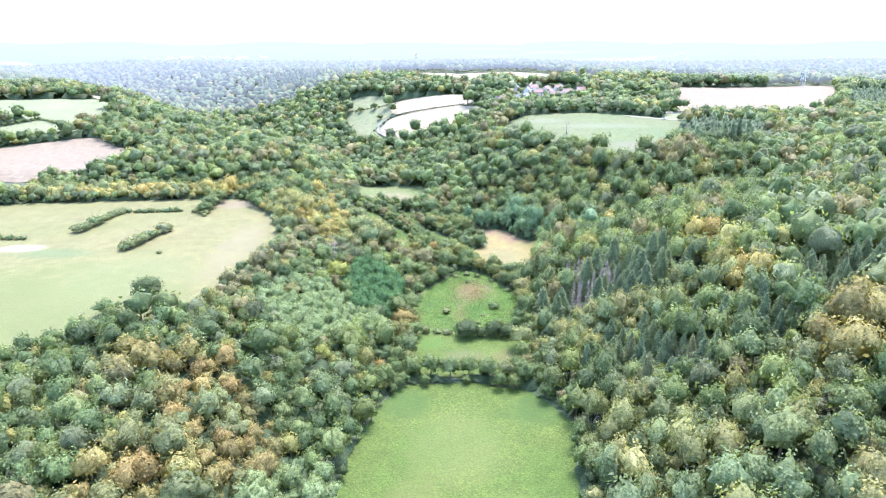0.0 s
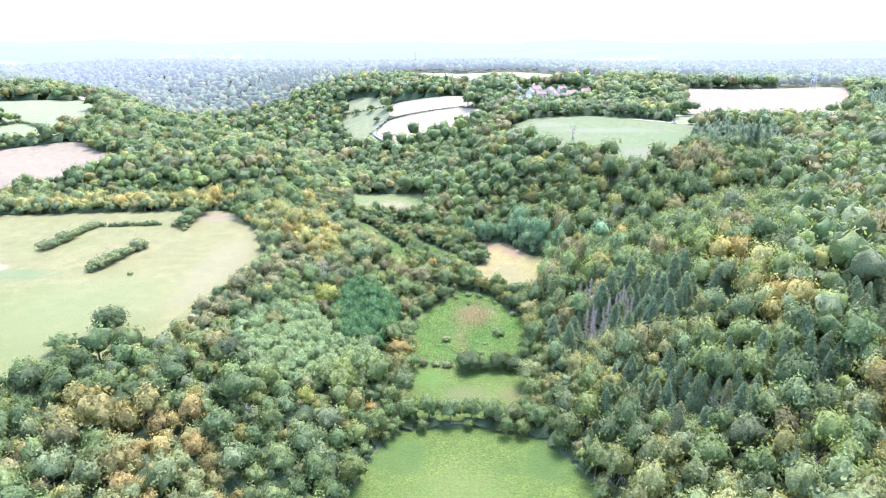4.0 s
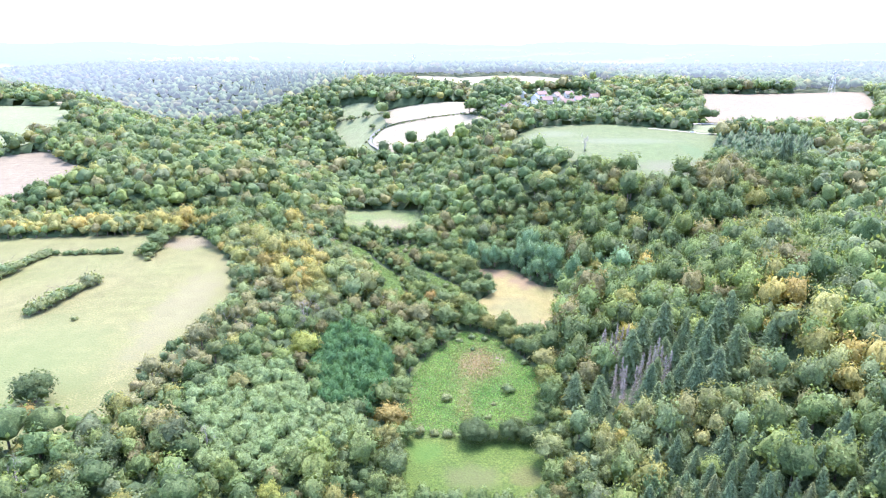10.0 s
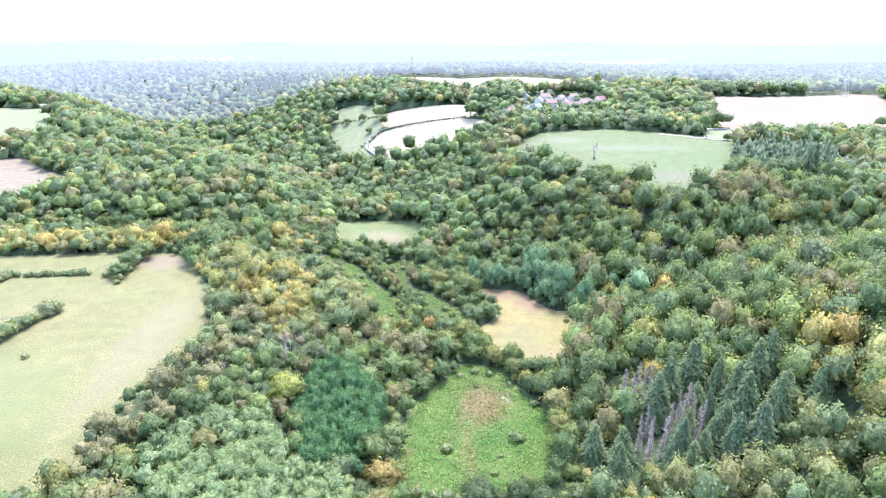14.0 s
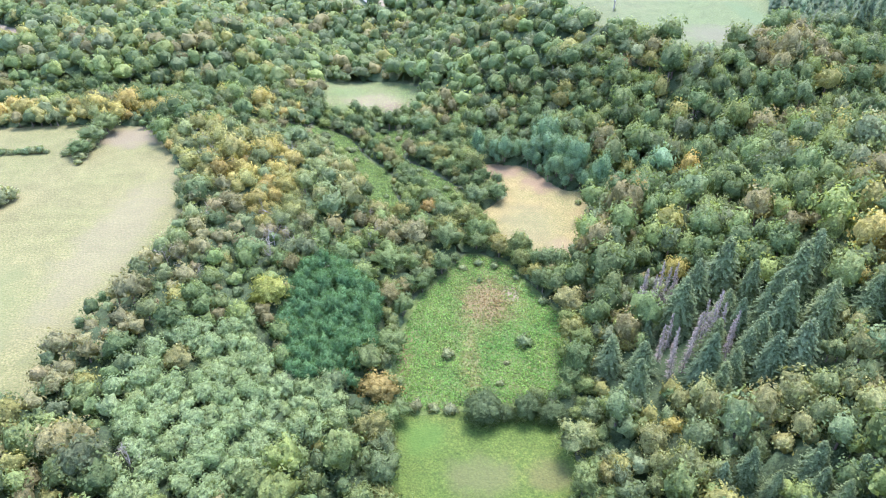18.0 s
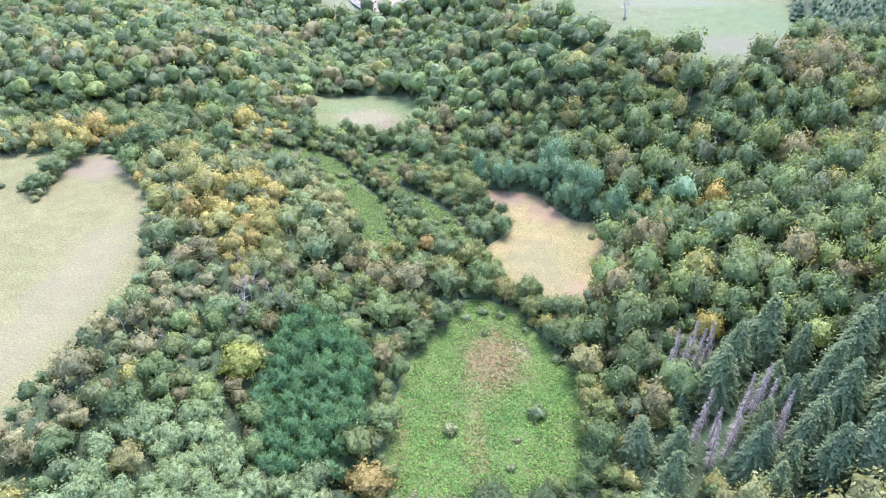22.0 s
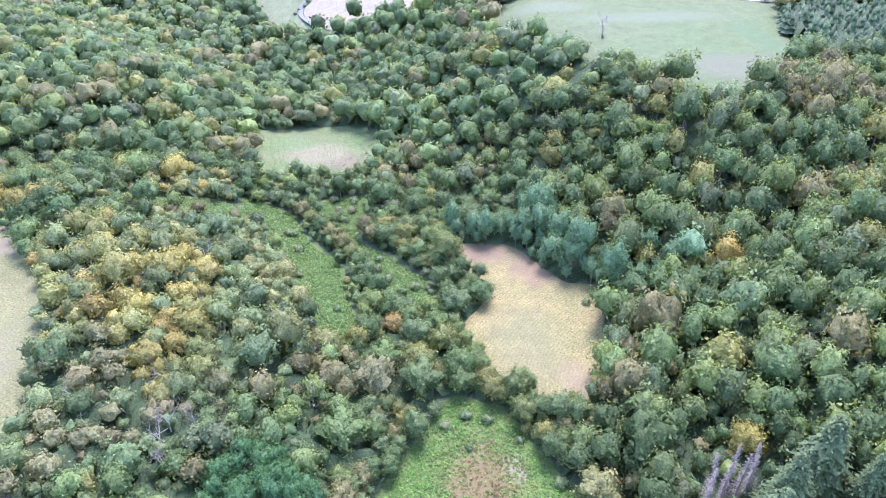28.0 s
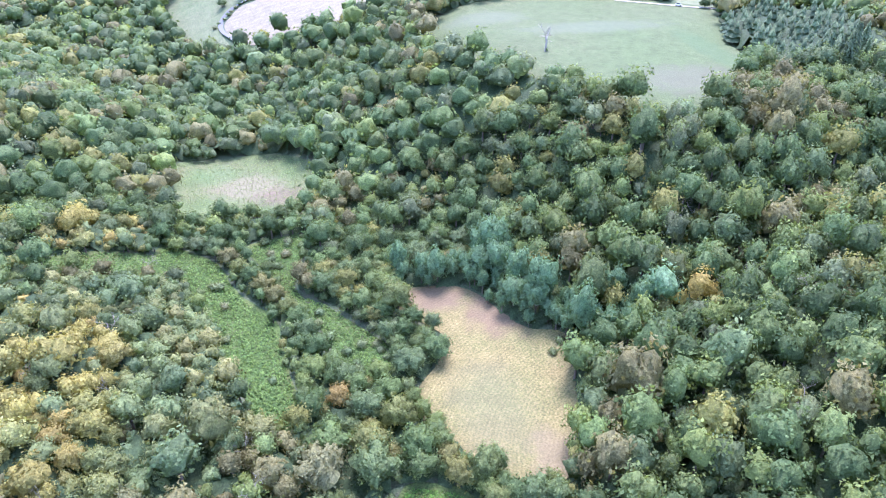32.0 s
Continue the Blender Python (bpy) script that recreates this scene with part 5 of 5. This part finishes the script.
def pylon(x, y, tall, turn):
    root = thing("pylon", "grey steel lattice power pylon standing at a field edge", "pylon", "power pylons")
    root.matrix_basis = pose(x, y, ground_at(x, y), 0, 0, turn)
    base, neck = tall * 0.11, tall * 0.025

    def at(i, u):
        r = base + (neck - base) * u
        return np.array(((-r, -r), (r, -r), (r, r), (-r, r))[i % 4] + (tall * u,))
    for i in range(4):
        leg = new("leg", mesh_of("leg", *join([limb(at(i, 0), at(i, 1), 0.22, 0.16, 4)]), [STEEL]))
        leg.parent = root
    bits = []
    for k in range(8):
        for i in range(4):
            u, w_ = k / 8, (k + 1) / 8
            bits += [limb(at(i, u), at(i + 1, w_), 0.09, 0.09, 3), limb(at(i + 1, u), at(i, w_), 0.09, 0.09, 3)]
    lattice = new("lattice", mesh_of("lattice", *join(bits), [STEEL]))
    lattice.parent = root
    for z, r in ((0.72, 0.17), (0.84, 0.22), (0.95, 0.14)):
        arm = new("cross_arm", mesh_of("cross_arm", *join([limb((-tall * r, 0, tall * z), (tall * r, 0, tall * z), 0.16, 0.16, 4), limb((-tall * r, 0, tall * z), (0, 0, tall * (z + 0.05)), 0.1, 0.1, 3), limb((tall * r, 0, tall * z), (0, 0, tall * (z + 0.05)), 0.1, 0.1, 3)]), [STEEL]))
        arm.parent = root
    return root


pylon(549, 1003, 30, 20)
pylon(-177, 1275, 32, 40)
pylon(-60, 1480, 32, 40)
car = thing("car", "small white car parked on the farm track", "car")
car.matrix_basis = pose(221, 646, ground_at(221, 646) + 0.65, 0, 0, -40)
CAR_PAINT = solid("white_car_paint", (0.8, 0.8, 0.8), 0.3, 1.0, 0.03)
RUBBER = solid("rubber", (0.03, 0.03, 0.03), 0.8, 3.0, 0.1)
bm = bmesh.new()
box(bm, (4.1, 1.75, 0.75), (0, 0, 0.65))
bmesh.ops.bevel(bm, geom=bm.edges[:], offset=0.18, segments=2, affect="EDGES")
part("body", bm, CAR_PAINT, car)
bm = bmesh.new()
box(bm, (2.2, 1.55, 0.6), (-0.2, 0, 1.25))
bmesh.ops.bevel(bm, geom=bm.edges[:], offset=0.22, segments=2, affect="EDGES")
part("cabin", bm, GLASS, car)
for a in (-1.3, 1.3):
    for b in (-0.8, 0.8):
        bm = bmesh.new()
        bmesh.ops.create_cone(bm, cap_ends=True, segments=14, radius1=0.32, radius2=0.32, depth=0.2, matrix=pose(a, b, 0.32, 90))
        part("wheel", bm, RUBBER, car)


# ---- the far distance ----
def painted_haze_surface(name):
    """Far land with bright haze painted in as emission that grows with the distance."""
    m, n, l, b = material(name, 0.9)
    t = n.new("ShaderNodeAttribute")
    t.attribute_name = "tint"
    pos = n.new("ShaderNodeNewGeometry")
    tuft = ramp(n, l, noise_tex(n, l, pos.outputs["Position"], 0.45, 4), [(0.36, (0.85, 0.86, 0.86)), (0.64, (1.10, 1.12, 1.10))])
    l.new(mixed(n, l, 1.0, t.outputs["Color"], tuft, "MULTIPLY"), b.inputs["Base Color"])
    # Glow put into the surface to imitate haze; more of it with world Y.
    haze_glow = n.new("ShaderNodeEmission")
    haze_glow.inputs["Color"].default_value, haze_glow.inputs["Strength"].default_value = (0.86, 0.97, 1.0, 1), HAZE_STRENGTH
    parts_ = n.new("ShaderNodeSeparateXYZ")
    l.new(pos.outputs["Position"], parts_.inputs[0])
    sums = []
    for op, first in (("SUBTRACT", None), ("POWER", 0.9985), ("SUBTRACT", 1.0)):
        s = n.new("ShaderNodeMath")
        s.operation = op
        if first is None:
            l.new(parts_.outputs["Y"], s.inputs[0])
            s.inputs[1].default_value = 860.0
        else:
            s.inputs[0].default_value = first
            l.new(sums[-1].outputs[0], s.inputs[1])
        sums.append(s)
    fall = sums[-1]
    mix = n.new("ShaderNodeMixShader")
    l.new(fall.outputs[0], mix.inputs[0]), l.new(b.outputs[0], mix.inputs[1]), l.new(haze_glow.outputs[0], mix.inputs[2])
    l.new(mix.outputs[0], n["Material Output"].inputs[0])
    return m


# Strength of the emission that stands in for haze.
HAZE_STRENGTH = 0.225
HAZE_PAINTED = painted_haze_surface("far_land_in_bright_air")
far_rng = np.random.RandomState(400)
rows = np.concatenate([np.arange(1560, 2600, 16.0), np.arange(2600, 4900, 34.0)])
cols = np.linspace(-0.84, 0.84, 330)
BY, BU = np.meshgrid(rows, cols, indexing="ij")
BX = BU * BY + far_rng.uniform(-3, 3, BU.shape)
open_land = np.sin(BX / 210 + 2.1 * np.sin(BY / 260)) * np.sin(BY / 130 + 1.7 * np.sin(BX / 320)) + 0.35 * np.sin(BX / 75 + BY / 95)
is_open = open_land > 0.52
lump = far_rng.uniform(0, 1, BX.shape)
BZ = height(BX, BY) + np.where(is_open, 3.0, 8.0 + 5.0 * lump ** 2)
wood = np.array([0.10, 0.15, 0.085]) * (0.85 + 0.3 * far_rng.uniform(0, 1, (*BX.shape, 1)))
pale = np.array([0.30, 0.29, 0.21]) * (0.8 + 0.4 * (np.sin(BX / 190) > 0))[..., None]
btint = np.where(is_open[..., None], pale, wood).reshape(-1, 3)
nc = len(cols)
corner = (np.arange(len(rows) - 1)[:, None] * nc + np.arange(nc - 1)).ravel()
bf = np.concatenate([np.stack([corner, corner + 1, corner + nc + 1], 1), np.stack([corner, corner + nc + 1, corner + nc], 1)])
backdrop = new("backdrop", mesh_of("backdrop", np.stack([BX, BY, BZ], -1).reshape(-1, 3), bf, [HAZE_PAINTED], tint=btint))
tagged(backdrop, "distant hills with woods and pale fields, bright haze painted in", "hills", kind="structure")

fx, fy = scatter(-1340, 1340, 1000, 1660, 13.0, 4)
ok = wooded(fx, fy, 4.0) & (np.abs(fx) < 0.80 * fy + 40)
fx, fy = fx[ok], fy[ok]
fk = kind_of(fx, fy)
ft = tints(fk, far_rng, fx, fy)
for pine in (False, True):
    at = (fk == "spruce") == pine
    r = far_rng.uniform(1.5, 2.2, at.sum())
    far_wood = plant("backdrop_woods", "distant woodland with bright haze painted in as glow", FAR_SPRUCES if pine else LAST_CROWNS, None, fx[at], fy[at], np.stack([r, r * 0.9], 1) * (0.7 if pine else 1), ft[at], far_rng)
    # Bark and leaves give way to the surface with painted haze.
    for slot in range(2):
        far_wood.data.materials[slot] = HAZE_PAINTED

# White specks of far villages.
hx = np.concatenate([far_rng.normal(-600, 95, 46), far_rng.normal(-1150, 160, 20), far_rng.normal(150, 220, 30), far_rng.normal(1000, 320, 22)])
hy = np.concatenate([far_rng.normal(1800, 60, 46), far_rng.normal(2900, 160, 20), far_rng.normal(2500, 150, 30), far_rng.normal(2100, 260, 22)])
pieces = []
for x, y in zip(hx, hy):
    w_, d_, z_ = far_rng.uniform(6, 11), far_rng.uniform(6, 9), ground_at(x, y) + 8
    v = np.array([(a * w_ / 2, b * d_ / 2, c) for c in (0, 6) for a, b in ((-1, -1), (1, -1), (1, 1), (-1, 1))] + [(-w_ / 2, 0, 9), (w_ / 2, 0, 9)]) + [x, y, z_]
    pieces.append((v, np.array([(0, 1, 5), (0, 5, 4), (1, 2, 6), (1, 6, 5), (2, 3, 7), (2, 7, 6), (3, 0, 4), (3, 4, 7), (4, 5, 9), (4, 9, 8), (6, 7, 8), (6, 8, 9), (4, 8, 7), (5, 6, 9)])))
hv, hf = join(pieces)
far_town = new("backdrop_houses", mesh_of("backdrop_houses", hv, hf, [HAZE_PAINTED], tint=np.tile([0.5, 0.49, 0.47], (len(hv), 1))))
tagged(far_town, "pale houses of far villages with haze painted in", "houses", kind="stuff")
